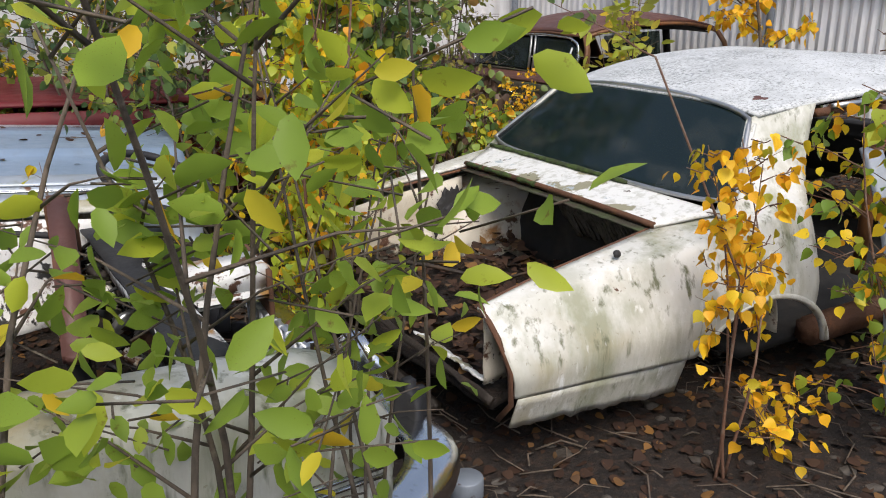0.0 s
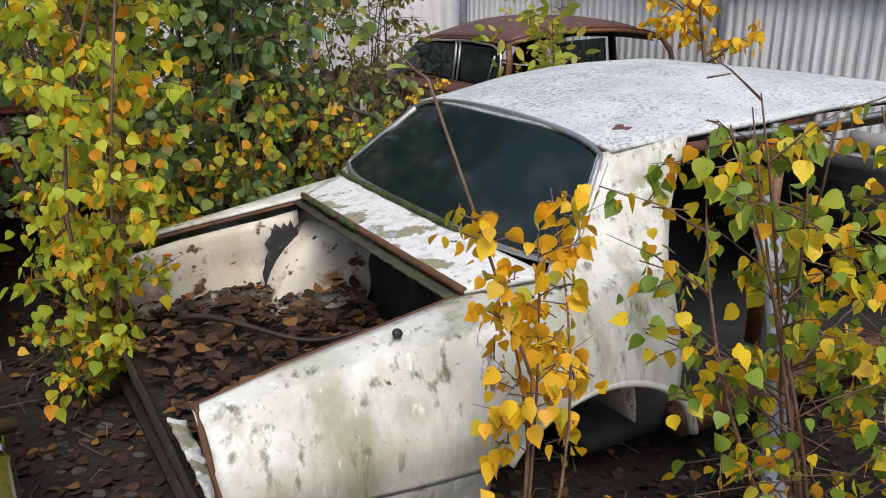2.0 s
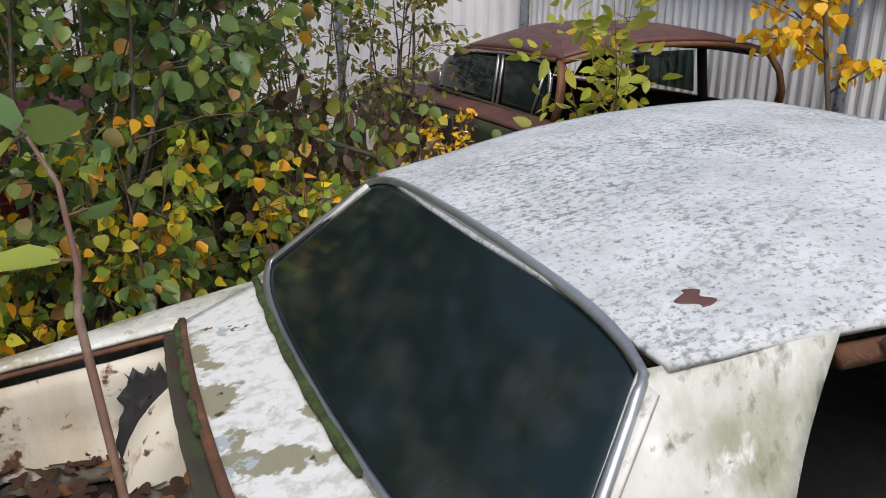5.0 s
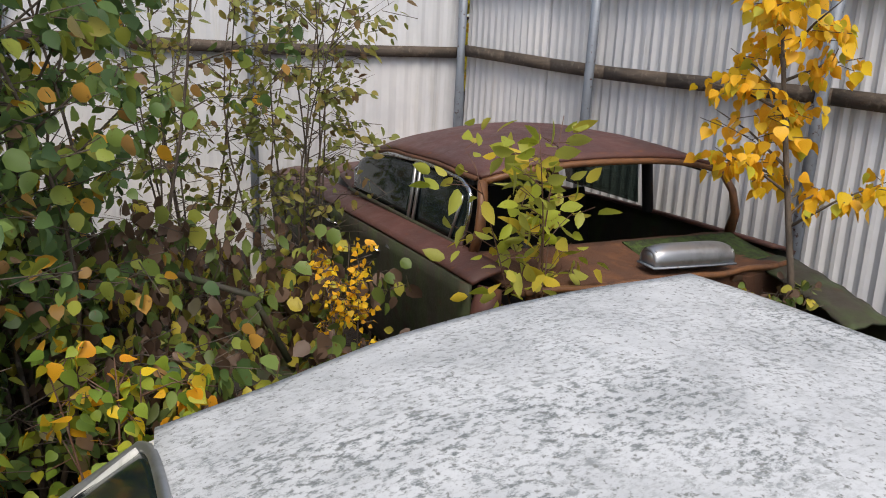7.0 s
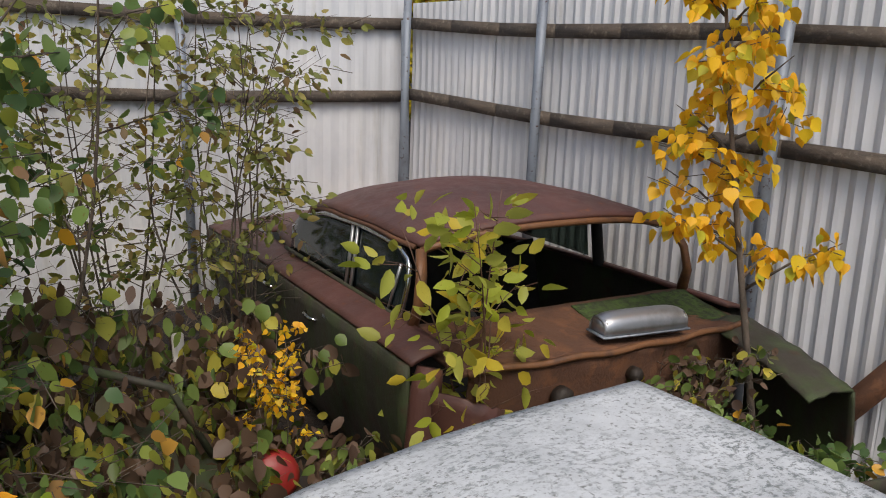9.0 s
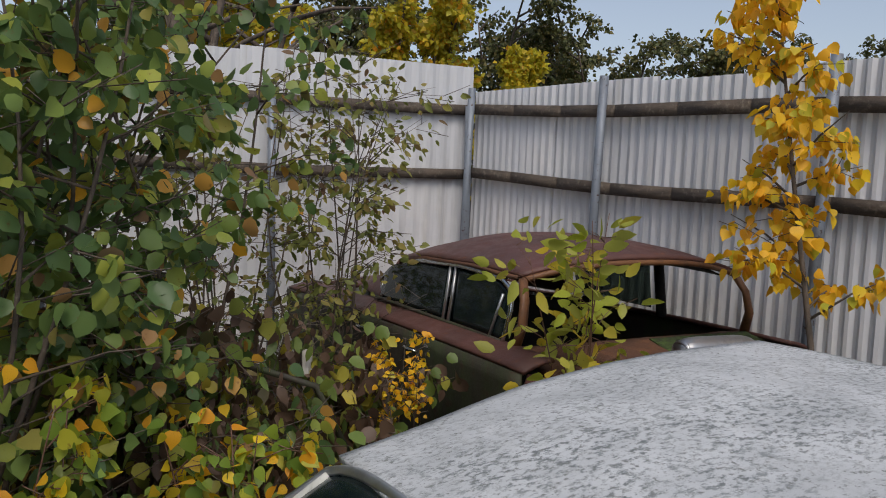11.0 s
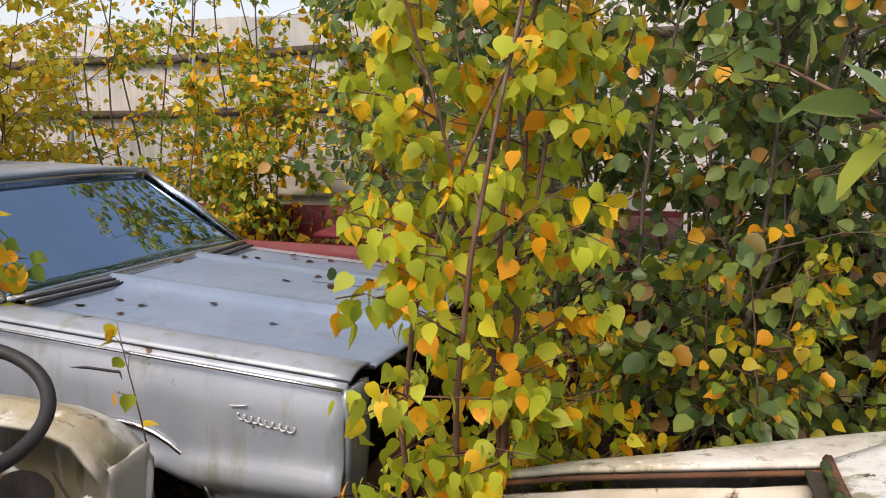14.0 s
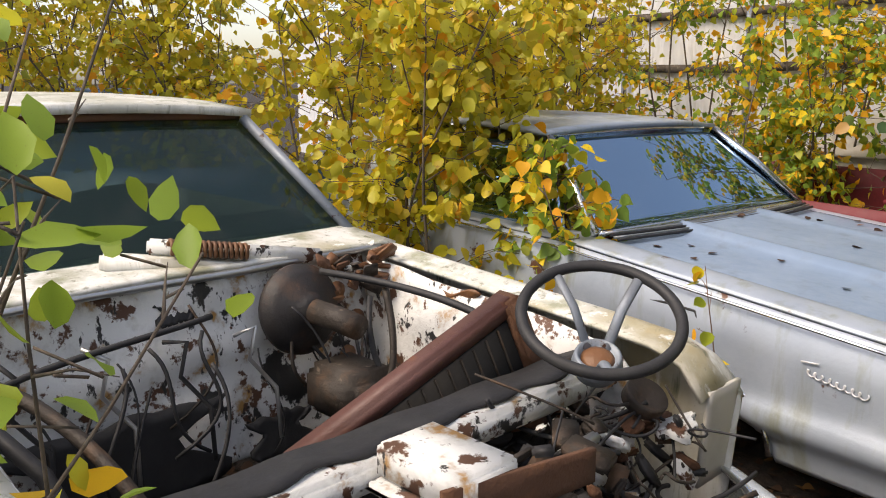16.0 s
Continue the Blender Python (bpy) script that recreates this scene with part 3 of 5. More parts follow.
    return (lerp(1.055, 1.36, v) - 0.05 * (1 - c * c) * (1 - 0.4 * v), c * lerp(0.795, 0.618, v), lerp(0.785, 1.095, v) + 0.035 * (1 - c * c) * v + 0.012 * (1 - c * c))


def rear_glass(u, v):
    """u across from the near to the far side, v from the base to the top."""
    c = 2 * u - 1
    y = c * lerp(0.795, 0.618, v)
    round_off = 0.10 * abs(c) ** 8
    vv = lerp(round_off, 1 - round_off * 0.8, v)
    x = lerp(1.055, 1.36, vv) - 0.05 * (1 - c * c) * (1 - 0.4 * vv)
    z = lerp(0.785, 1.095, vv) + 0.035 * (1 - c * c) * vv + 0.012 * (1 - c * c)
    return (x, y, z)


for side in (0.0, 0.955):
    part("window_surround", sheet(lambda u, v, side=side: (lambda p: (p[0], p[1] * 1.03, p[2] - 0.014))(rear_corner(side + 0.045 * u, -0.05 + 0.98 * v)), 6, 10, 0.01), m_white, w1)
rear_pane = part("rear_window", sheet(rear_glass, 30, 16, 0.005), m_glass_dull, w1, "dusty dark rear window glass")
rim = [rear_glass(u, 0) for u in np.linspace(0, 1, 24)] + [rear_glass(1, v) for v in np.linspace(0.08, 0.92, 10)] + [rear_glass(u, 1) for u in np.linspace(1, 0, 24)] + [rear_glass(0, v) for v in np.linspace(0.92, 0.08, 10)]
part("window_trim", tube([(p[0] - 0.004, p[1], p[2] + 0.008) for p in rim], 0.011, 6, closed=True), m_alu, rear_pane, "bright metal rear window trim")
part("window_seal", tube([(p[0], p[1] * 0.985, p[2] + 0.003) for p in rim], 0.010, 5, closed=True), m_black, rear_pane, "black rubber window seal")


def w1_roof(u, v):
    c = 2 * v - 1
    x0 = 1.36 - 0.05 * (1 - c * c)
    x = lerp(x0, 2.83 + 0.015 * (1 - c * c), u)
    half = bend((1.3, 1.55, 1.9, 2.4, 2.8), (0.625, 0.68, 0.765, 0.815, 0.83), x)
    edge = bend((1.3, 1.7, 2.2, 2.8), (1.092, 1.145, 1.20, 1.215), x)
    crown = bend((1.3, 1.7, 2.3, 2.8), (0.045, 0.064, 0.055, 0.010), x)
    return (x, c * half, edge + crown * (1 - abs(c) ** 2.6) + ripple(x, c, 3, 0.004))


part("roof", sheet(w1_roof, 34, 34, 0.014), m_roof, w1, "white roof covered with grey lichen specks")
# added dark layer that stops the white roof bouncing light into the cabin
part("shade_liner", sheet(lambda u, v: (lambda p: (p[0], p[1] * 0.96, p[2] - 0.022))(w1_roof(0.03 + 0.94 * u, v)), 16, 16, 0.006), m_dark, w1, "near-black liner added under the roof to keep the cabin in shade")
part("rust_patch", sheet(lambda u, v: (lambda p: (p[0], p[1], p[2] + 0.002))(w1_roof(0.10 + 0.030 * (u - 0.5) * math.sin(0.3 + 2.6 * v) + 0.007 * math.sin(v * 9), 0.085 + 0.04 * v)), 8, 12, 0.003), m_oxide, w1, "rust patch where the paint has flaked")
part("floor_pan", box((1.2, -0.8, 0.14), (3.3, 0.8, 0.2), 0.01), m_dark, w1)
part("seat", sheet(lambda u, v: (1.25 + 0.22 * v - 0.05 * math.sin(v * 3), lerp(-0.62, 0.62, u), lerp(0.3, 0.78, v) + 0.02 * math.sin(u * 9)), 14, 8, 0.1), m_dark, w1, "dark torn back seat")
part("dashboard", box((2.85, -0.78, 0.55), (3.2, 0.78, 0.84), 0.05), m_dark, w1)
part("front_body", sheet(lambda u, v: (lerp(3.2, 4.5, u), lerp(-0.88, 0.88, v), 0.84 - 0.12 * u + 0.05 * math.sin(v * math.pi) - 0.22), 10, 12, 0.02), m_mossy, w1, "dark mossy remains of the front end")
for side in (-1, 1):
    part("front_wing", sheet(lambda u, v, side=side: (lerp(3.2, 4.5, u), side * (0.90 + 0.03 * math.sin(v * 3)), lerp(0.2, 0.66 - 0.12 * u, v)), 10, 8, 0.02), m_mossy, w1)

# ---- rusty bars, strips and bits round the white car ----
def bar(name, a, b, wide, high, material, label, category):
    a, b = Vector(a), Vector(b)
    bm = box((0, -wide / 2, -high / 2), ((b - a).length, wide / 2, high / 2), min(wide, high) * 0.2)
    return solo(name, bm, material, label, category, Matrix.Translation(a) @ (b - a).to_track_quat("X", "Z").to_matrix().to_4x4())


bar("steel_bar", (-0.62, 3.72, 0.10), (-0.02, 2.78, 0.05), 0.045, 0.04, m_grime, "rusty square steel bar lying on the soil behind the car", "bar")
strip = bmesh.new()
sheet(lambda u, v: (1.70 + 0.03 * math.sin(u * 5) + 0.05 * u * 0.6 + v * 0.085, lerp(3.25, 2.75, u) - 0.02 * v + 0.10 * (u - 0.5) ** 2, lerp(0.95, 0.02, u) + 0.008 * math.sin(v * 6)), 26, 4, 0.02, strip)
solo("door_pillar_strip", strip, m_steel, "bent grey steel strip full of bolt holes leaning on the car", "metal strip")
for t in np.linspace(0.25, 0.9, 12):
    bm = lathe([(0.009, -0.003), (0.009, 0.004), (0.005, 0.005)], 8)
    p = (1.70 + 0.03 * math.sin(t * 5) + 0.03 * t + 0.02 + 0.045 * (int(t * 100) % 2), lerp(3.25, 2.75, t) + 0.10 * (t - 0.5) ** 2 - 0.012, lerp(0.95, 0.02, t))
    hole = solo("bolt", bm, m_black, "dark rusty bolt in the grey steel strip", "bolt", Matrix.Translation(p) @ Euler((1.1, 0.2, -0.3)).to_matrix().to_4x4(), group="bolts in the grey strip")
can = lathe([(0.05, 0.0), (0.055, 0.01), (0.055, 0.08), (0.05, 0.085)], 20)
solo("tin_can", can, m_steel, "rusty open tin can on the soil", "can", Matrix.Translation((0.08, 2.28, ground_height(0.08, 2.28))))
# small black discs paint the shade of two holes in the wing
for hx, hy, hz in ((0.54, -0.765, 0.70), (0.95, -0.80, 0.73)):
    part("hole", lathe([(0.001, 0.004), (0.013, 0.003), (0.015, -0.006)], 12, Matrix.Translation((hx, hy, hz)) @ Matrix.Rotation(radians(60), 4, "X")), m_black, w1)

# ---- silver coupe ----
tb = thing("silver_coupe", at_car(-1.57, 4.57, 26), "faded silver-blue two-door car with grille and lamps missing", "car")


def tb_side(u, v):
    x = -u * 4.6
    top = bend((-4.6, -3.2, -1.5, 0), (0.86, 0.87, 0.84, 0.715), x)
    z = lerp(0.24 + 0.03 * math.sin(u * 30) * 0, top, v)
    if abs(x + 0.82) < 0.36:
        z = max(z, 0.22 + 0.30 * math.sqrt(max(0, 1 - ((x + 0.82) / 0.36) ** 2)) * (1 - v) + 0.0)
    crease = 0.035 * math.exp(-((z - 0.40) / 0.05) ** 2)
    y = 0.955 - 0.06 * max(0, 0.38 - z) * 3 + crease - 0.10 * max(0, v - 0.75) ** 1.3 * 2 + 0.01 * math.sin(v * 3)
    return (x - 0.12 * max(0, 0.35 - z) if u < 0.02 else x, y, z)


for side in (-1, 1):
    part("body_side", sheet(mirror(tb_side, side), 80, 26, 0.015), m_silver, tb, "silver body side with a lower crease, streaked with moss and rust")
    part("fender_top", sheet(mirror(lambda u, v: (-u * 4.6, lerp(0.915, 0.76, v), bend((-4.6, -3.2, -1.5, 0), (0.86, 0.87, 0.84, 0.715), -u * 4.6) - 0.002 + 0.02 * math.sin(v * 2.6)), side), 50, 6, 0.012), m_silver, tb)
    part("fender_end", sheet(mirror(lambda u, v: (0.01 + 0.015 * math.sin(v * 3) - 0.03 * (1 - v), lerp(0.965, 0.80, u), lerp(0.27, 0.70, v)), side), 6, 10, 0.02), m_silver, tb, "open silver fender end")
    part("trim_line", tube([(-x, side * 0.968, bend((0, 1.5, 3.2), (0.705, 0.83, 0.86), x)) for x in np.linspace(0, 3.2, 14)], 0.006, 5), m_chrome, tb)
    part("crease_trim", tube([(-x, side * 0.992, 0.40) for x in np.linspace(0.02, 3.0, 12)], 0.008, 5), m_chrome, tb)
    part("windscreen_pillar", tube([(-1.42, side * 0.815, 0.87), (-1.66, side * 0.73, 1.09), (-1.88, side * 0.645, 1.255)], 0.022, 8), m_chrome, tb, "bright windscreen pillar")
    part("rear_pillar", sheet(mirror(lambda u, v: (lerp(-3.0, -4.1, u) + 0.25 * v * (u - 0.3), lerp(0.86, 0.66, v), lerp(0.86, 1.24 - 0.06 * u, v)), side), 8, 8, 0.02), m_silver, tb, "broad silver rear roof pillar")
    part("side_window", sheet(mirror(lambda u, v: (lerp(-1.55, -3.0, u) - 0.3 * v * (1 - u), lerp(0.86, 0.68, v), lerp(0.86, 1.23, v)), side), 8, 6, 0.004), m_glass_clear, tb)


def tb_hood(u, v):
    c = 2 * v - 1
    x = lerp(-1.40, 0.02, u) + 0.03 * (1 - c * c) * u
    ridge = 0.018 * math.exp(-((abs(c) - 0.42) / 0.07) ** 2) + 0.03 * (abs(c) < 0.42) * (1 - 0.2 * abs(c))
    return (x, c * lerp(0.78, 0.77, u), bend((-1.5, 0), (0.84, 0.715), x) + 0.012 + 0.012 * (1 - c * c) + ridge)


part("bonnet", sheet(tb_hood, 30, 50, 0.012), m_hood, tb, "dull blue-grey bonnet with two raised ridges")
for side in (-1, 1):
    part("bonnet_gap", tube([(p[0], p[1], p[2] - 0.004) for p in (tb_hood(u, (1 + side) / 2) for u in np.linspace(0, 1, 16))], 0.006, 5), m_black, tb)


def tb_glass(u, v):
    c = 2 * u - 1
    return (lerp(-1.43, -1.90, v) + 0.06 * (1 - c * c), c * lerp(0.80, 0.64, v), lerp(0.885, 1.255, v) + 0.015 * (1 - c * c))


tb_pane = part("windscreen", sheet(tb_glass, 24, 12, 0.005), m_glass_clear, tb, "clean reflective windscreen")
part("windscreen_trim", tube([tb_glass(u, 1.02) for u in np.linspace(0, 1, 16)], 0.016, 6), m_chrome, tb_pane)
part("windscreen_base_trim", tube([tb_glass(u, -0.03) for u in np.linspace(0, 1, 16)], 0.014, 6), m_chrome, tb_pane)
for k in range(5):
    part("cowl_slat", tube([(-1.395 + 0.022 * k + 0.06 * (1 - c * c) - 0.02, c * 0.78, 0.885 - 0.006 * k) for c in np.linspace(-1, 1, 14)], 0.007, 5), m_black if k % 2 == 0 else m_alu, tb, "cowl vent slat")
part("roof", sheet(lambda u, v: (lerp(-1.88, -3.9, u) + 0.06 * (1 - (2 * v - 1) ** 2) * (1 - u), (2 * v - 1) * lerp(0.665, 0.66, u), 1.262 + 0.05 * math.sin(u * math.pi) + 0.03 * (1 - (2 * v - 1) ** 2) - 0.03 * u), 20, 16, 0.02), m_silver, tb, "silver roof")
part("boot_lid", sheet(lambda u, v: (lerp(-4.0, -4.9, u), (2 * v - 1) * 0.85, 0.88 - 0.05 * u), 6, 8, 0.02), m_silver, tb)
# solid near-black panel paints the darkness of the missing grille's hollow
part("grille_shade_panel", box((-0.5, -0.78, 0.26), (-0.42, 0.78, 0.70), 0.01), m_dark, tb, "near-black panel painting the shade where the grille was")
part("front_beam", box((-0.1, -0.8, 0.24), (-0.04, 0.8, 0.30), 0.01), m_rust, tb, "rusty front beam")
part("wheel_arch_trim", tube([(-0.82 + 0.36 * math.cos(a), -0.985, 0.24 + 0.30 * math.sin(a)) for a in np.linspace(0.1, 3.04, 18)], 0.01, 5), m_chrome, tb)
part("side_marker", tube([(-1.0, -0.965, 0.70), (-0.92, -0.967, 0.705), (-0.80, -0.967, 0.70), (-0.78, -0.968, 0.66), (-0.79, -0.968, 0.62)], 0.005, 5), m_black, tb)
# the chrome script on the wing, drawn as plain slanted strokes
script = [(-0.36 + 0.20 * s + 0.008 * math.cos(s * 52), -0.984 + 0.002 * math.sin(s * 20), 0.60 - 0.03 * s + 0.010 * math.sin(s * 52)) for s in np.linspace(0, 1, 90)]
part("script_stroke", tube(script, 0.0026, 5), m_script, tb, "faded chrome script stroke")
part("script_stroke", tube([(-0.38, -0.984, 0.63), (-0.32, -0.985, 0.635)], 0.003, 5), m_script, tb)

# ---- stripped white car with open engine bay ----
w2 = thing("stripped_white_car", at_car(-0.62, 2.28, 32.7), "stripped white car with an open, rusty engine bay", "car")


def w2_top(x):
    return bend((-1.9, -1.4, -0.3, -0.13, -0.04, 0.02), (0.99, 0.955, 0.878, 0.862, 0.83, 0.75), x)


def w2_side(u, v):
    x = lerp(0.02, -1.9, u)
    low = 0.28
    if abs(x + 0.75) < 0.36:
        low = max(low, 0.24 + math.sqrt(0.36**2 - (x + 0.75) ** 2))
    top = w2_top(x)
    if v < 0.7:
        w = v / 0.7
        z = lerp(low, top - 0.04, w)
        return (x + (0.05 * (z - 0.5) if u < 0.03 else 0), 0.925 - 0.03 * (1 - w) - 0.012 * math.exp(-((z - 0.62) / 0.012) ** 2), z)
    w = (v - 0.7) / 0.3
    return (x, lerp(0.925, 0.72 - 0.02 * math.sin(w * 6), w), top - 0.04 + 0.04 * math.sin(min(1, w * 1.5) * math.pi / 2) - 0.02 * max(0, w - 0.6) / 0.4)


for side in (-1, 1):
    part("front_wing", sheet(mirror(w2_side, side), 60, 26, 0.012), m_white, w2, "cream white front wing")
    part("wing_end", sheet(mirror(lambda u, v: (0.012 - 0.02 * (1 - v), lerp(0.92, 0.76, u), lerp(0.48, 0.745, v)), side), 6, 8, 0.012), m_pale, w2, "grey inner end of the wing")
    for k in (0, 1):
        part("trim_strip", tube([(x, side * 0.93, 0.60 + 0.022 * k) for x in np.linspace(0.0, -1.8, 12)], 0.006, 5), m_chrome, w2)
    part("inner_wing", sheet(mirror(lambda u, v: (lerp(-0.15, -1.25, u), 0.70 - 0.12 * math.sin(u * math.pi) * (1 - v) + ripple(u, v, 6, 0.02), lerp(0.50, w2_top(-1.25 * u) - 0.03, v)), side), 20, 10, 0.01), m_engine, w2, "white inner wing with rust patches")
    part("bumper", sheet(mirror(lambda u, v: (0.27 + 0.05 * math.sin(v * math.pi) - 0.34 * (max(0, u - 0.70) / 0.30) ** 2 - 0.10 * max(0, v - 0.75) * 4, lerp(0.02, 0.97, u), 0.36 + 0.16 * v - 0.02 * max(0, v - 0.75) * 4), side), 30, 14, 0.012), m_chrome, w2, "pitted chrome bumper half")
    part("windscreen_pillar", tube([(-1.52, side * 0.83, 0.95), (-1.75, side * 0.75, 1.16), (-1.98, side * 0.66, 1.37)], 0.022, 8), m_steel, w2)
    part("side_body", sheet(mirror(lambda u, v: (lerp(-1.9, -4.3, u), 0.92 - 0.03 * (1 - v), lerp(0.28, 0.97, v)), side), 8, 6, 0.015), m_white, w2)
part("firewall", sheet(lambda u, v: (-1.20 - 0.10 * v + 0.04 * noise.noise(Vector((u * 5, v * 4, 0))) + 0.03 * math.exp(-((u - 0.5) / 0.1) ** 2), lerp(-0.70, 0.70, u), lerp(0.36, 0.93, v)), 40, 24, 0.012), m_engine, w2, "white firewall with rust and chipped paint")
part("cowl_panel", sheet(lambda u, v: (lerp(-1.27, -1.56, u), lerp(-0.84, 0.84, v), 0.935 + 0.025 * u + 0.012 * math.sin(v * math.pi)), 8, 24, 0.012), m_white, w2)
part("cowl_edge", tube([(-1.265 + 0.01 * math.sin(y * 8), y, 0.937) for y in np.linspace(-0.78, 0.78, 20)], 0.012, 6), m_alu, w2)


def w2_glass(u, v):
    c = 2 * u - 1
    return (lerp(-1.53, -2.0, v) + 0.05 * (1 - c * c), c * lerp(0.82, 0.66, v), lerp(0.955, 1.365, v) + 0.012 * (1 - c * c))


part("windscreen", sheet(w2_glass, 20, 12, 0.005), m_glass_green, w2, "green tinted windscreen with reflections")
part("roof", sheet(lambda u, v: (lerp(-1.97, -3.3, u) + 0.05 * (1 - (2 * v - 1) ** 2) * (1 - u), (2 * v - 1) * 0.69, 1.375 + 0.04 * math.sin(u * 3) + 0.03 * (1 - (2 * v - 1) ** 2)), 12, 14, 0.03), m_white, w2, "white roof with a flaking rusty front edge")
part("roof_edge", tube([(w2_glass(u, 1.03)[0], w2_glass(u, 1.03)[1], w2_glass(u, 1.03)[2]) for u in np.linspace(0, 1, 14)], 0.018, 6), m_rust, w2, "rusty roof edge")
part("seat", sheet(lambda u, v: (-2.5 - 0.15 * v, lerp(-0.6, 0.6, u), lerp(0.55, 1.05, v) + 0.02 * math.sin(u * 9)), 10, 6, 0.12), m_dark, w2, "dark bench seat")
part("dash_top", sheet(lambda u, v: (lerp(-1.62, -1.85, u), lerp(-0.72, 0.72, v), 0.96 + 0.04 * math.sin(u * 3)), 6, 12, 0.03), m_mossy, w2, "dark green dashboard top")
boost = Matrix.Translation((-1.19, 0.36, 0.80)) @ Matrix.Rotation(radians(80), 4, "Y")
part("brake_booster", lathe([(0.05, -0.03), (0.135, -0.02), (0.145, 0.0), (0.145, 0.02), (0.125, 0.04), (0.115, 0.055), (0.06, 0.065), (0.045, 0.09), (0.02, 0.1)], 36, boost), m_booster, w2, "rusty black brake booster drum")
part("master_cylinder", tube([(-1.10, 0.36, 0.81), (-1.0, 0.38, 0.80), (-0.92, 0.39, 0.79)], 0.04, 12), m_grime, w2)
# engine block and bay floor are blackened to paint the bay's deep shade
part("engine_block", box((-1.05, -0.30, 0.16), (-0.55, 0.22, 0.40), 0.04), m_black, w2, "engine remains, coloured black for the deep shade of the bay")
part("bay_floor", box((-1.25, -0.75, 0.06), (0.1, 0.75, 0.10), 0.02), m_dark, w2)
# uncut firewall: ragged black sheets paint the darkness of its holes
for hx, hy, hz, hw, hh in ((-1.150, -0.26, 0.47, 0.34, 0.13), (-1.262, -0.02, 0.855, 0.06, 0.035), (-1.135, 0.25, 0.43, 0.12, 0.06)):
    part("firewall_hole_shade", sheet(lambda u, v, hx=hx, hy=hy, hz=hz, hw=hw, hh=hh: (hx + 0.02 * v * 0 - 0.03 * (v - 0.5), hy + hw * (2 * u - 1) * (0.75 + 0.25 * math.sin(v * 8)), hz + hh * (2 * v - 1) + 0.03 * noise.noise(Vector((u * 6, v, 1)))), 18, 8, 0.012), m_black, w2, "ragged black sheet painting the shade of a hole in the firewall")
part("steering_box", box((-1.1, 0.30, 0.50), (-0.85, 0.50, 0.66), 0.03), m_grime, w2)
cm = bmesh.new()
box((-0.30, -0.62, 0.735), (-0.18, 0.66, 0.80), 0.012, None, cm)
part("cross_member", cm, m_engine, w2, "chipped white cross member")
part("cross_member_cap", sheet(lambda u, v: (lerp(-0.312, -0.215 + 0.012 * math.sin(u * 40), v), lerp(-0.6, 0.66, u), 0.803 + 0.003 * math.sin(u * 30)), 40, 3, 0.008), m_black, w2, "black flaking top of the cross member")
for i in range(2):
    bm = bmesh.new()
    box((-0.17, -0.20 + 0.03 * i, 0.76 + 0.02 * i), (0.06, -0.02 + 0.005 * i, 0.78 + 0.07 * i), 0.01, None, bm)
    if i == 0:
        part("bracket_base", bm, m_engine, w2, "white rusty bracket base")
    else:
        part("bracket_block", bm, m_engine, w2, "rust-coloured bracket block")
part("bracket_plate", sheet(lambda u, v: (0.05 + 0.05 * u, lerp(-0.20, 0.16, u), lerp(0.66 + 0.09 * min(1, max(0, (u - 0.3) * 3)), 0.84 - 0.02 * u, v)), 16, 4, 0.012), m_rust, w2, "rusty angled bracket plate")
part("lower_brace", tube([(0.10, -0.16, 0.64), (0.22, -0.02, 0.56), (0.35, 0.16, 0.46)], 0.022, 4), m_clay, w2, "orange-brown brace")
rad = Matrix.Translation((-0.42, 0.22, 0.66)) @ Matrix.Rotation(radians(-8), 4, "Z") @ Matrix.Rotation(radians(24), 4, "X")
core = part("radiator_core", box((-0.03, -0.30, -0.16), (0.03, 0.30, 0.16), 0.006, rad), m_dark, w2, "dark radiator core")
part("radiator_tank", box((-0.035, -0.34, 0.155), (0.035, 0.34, 0.205), 0.01, rad), m_oxide, w2, "red-brown radiator top tank")
part("radiator_side", box((-0.045, 0.30, -0.18), (0.045, 0.36, 0.20), 0.01, rad), m_rust, w2, "rusty radiator side plate")
for k in range(14):
    part("radiator_fin", box((0.03, -0.29 + 0.042 * k, -0.15), (0.036, -0.285 + 0.042 * k, 0.15), 0, rad), m_grime, core)
hinge = Matrix.Translation((-1.40, 0.02, 0.99)) @ Matrix.Rotation(radians(70), 4, "Z") @ Matrix.Rotation(radians(8), 4, "Y")
part("hinge_arm", box((-0.05, 0.0, 0.0), (0.50, 0.025, 0.05), 0.008, hinge), m_engine, w2, "white bonnet hinge arm")
part("hinge_base", box((-0.18, -0.06, -0.05), (0.22, 0.03, 0.0), 0.01, hinge), m_white, w2)
part("hinge_spring", tube([hinge @ Vector((0.01 + 0.24 * s, -0.03 + 0.022 * math.cos(s * 95), 0.035 + 0.022 * math.sin(s * 95))) for s in np.linspace(0, 1, 160)], 0.007, 5), m_clay, w2, "rusty orange hinge spring")
for k, (c, r) in enumerate((((-0.08, 0.60, 0.73), 0.055), ((-0.02, 0.12, 0.68), 0.055))):
    m = Matrix.Translation(c) @ Euler((0.3, 0.5 + k * 0.9, 0.4)).to_matrix().to_4x4()
    part("tin_cup", lathe([(r * 0.7, 0.0), (r, 0.01), (r * 1.02, 0.04), (r * 0.95, 0.045), (r * 0.3, 0.02)], 24, m), m_grime if k == 0 else m_alu, w2, "old round lamp housing")
random.seed(5)
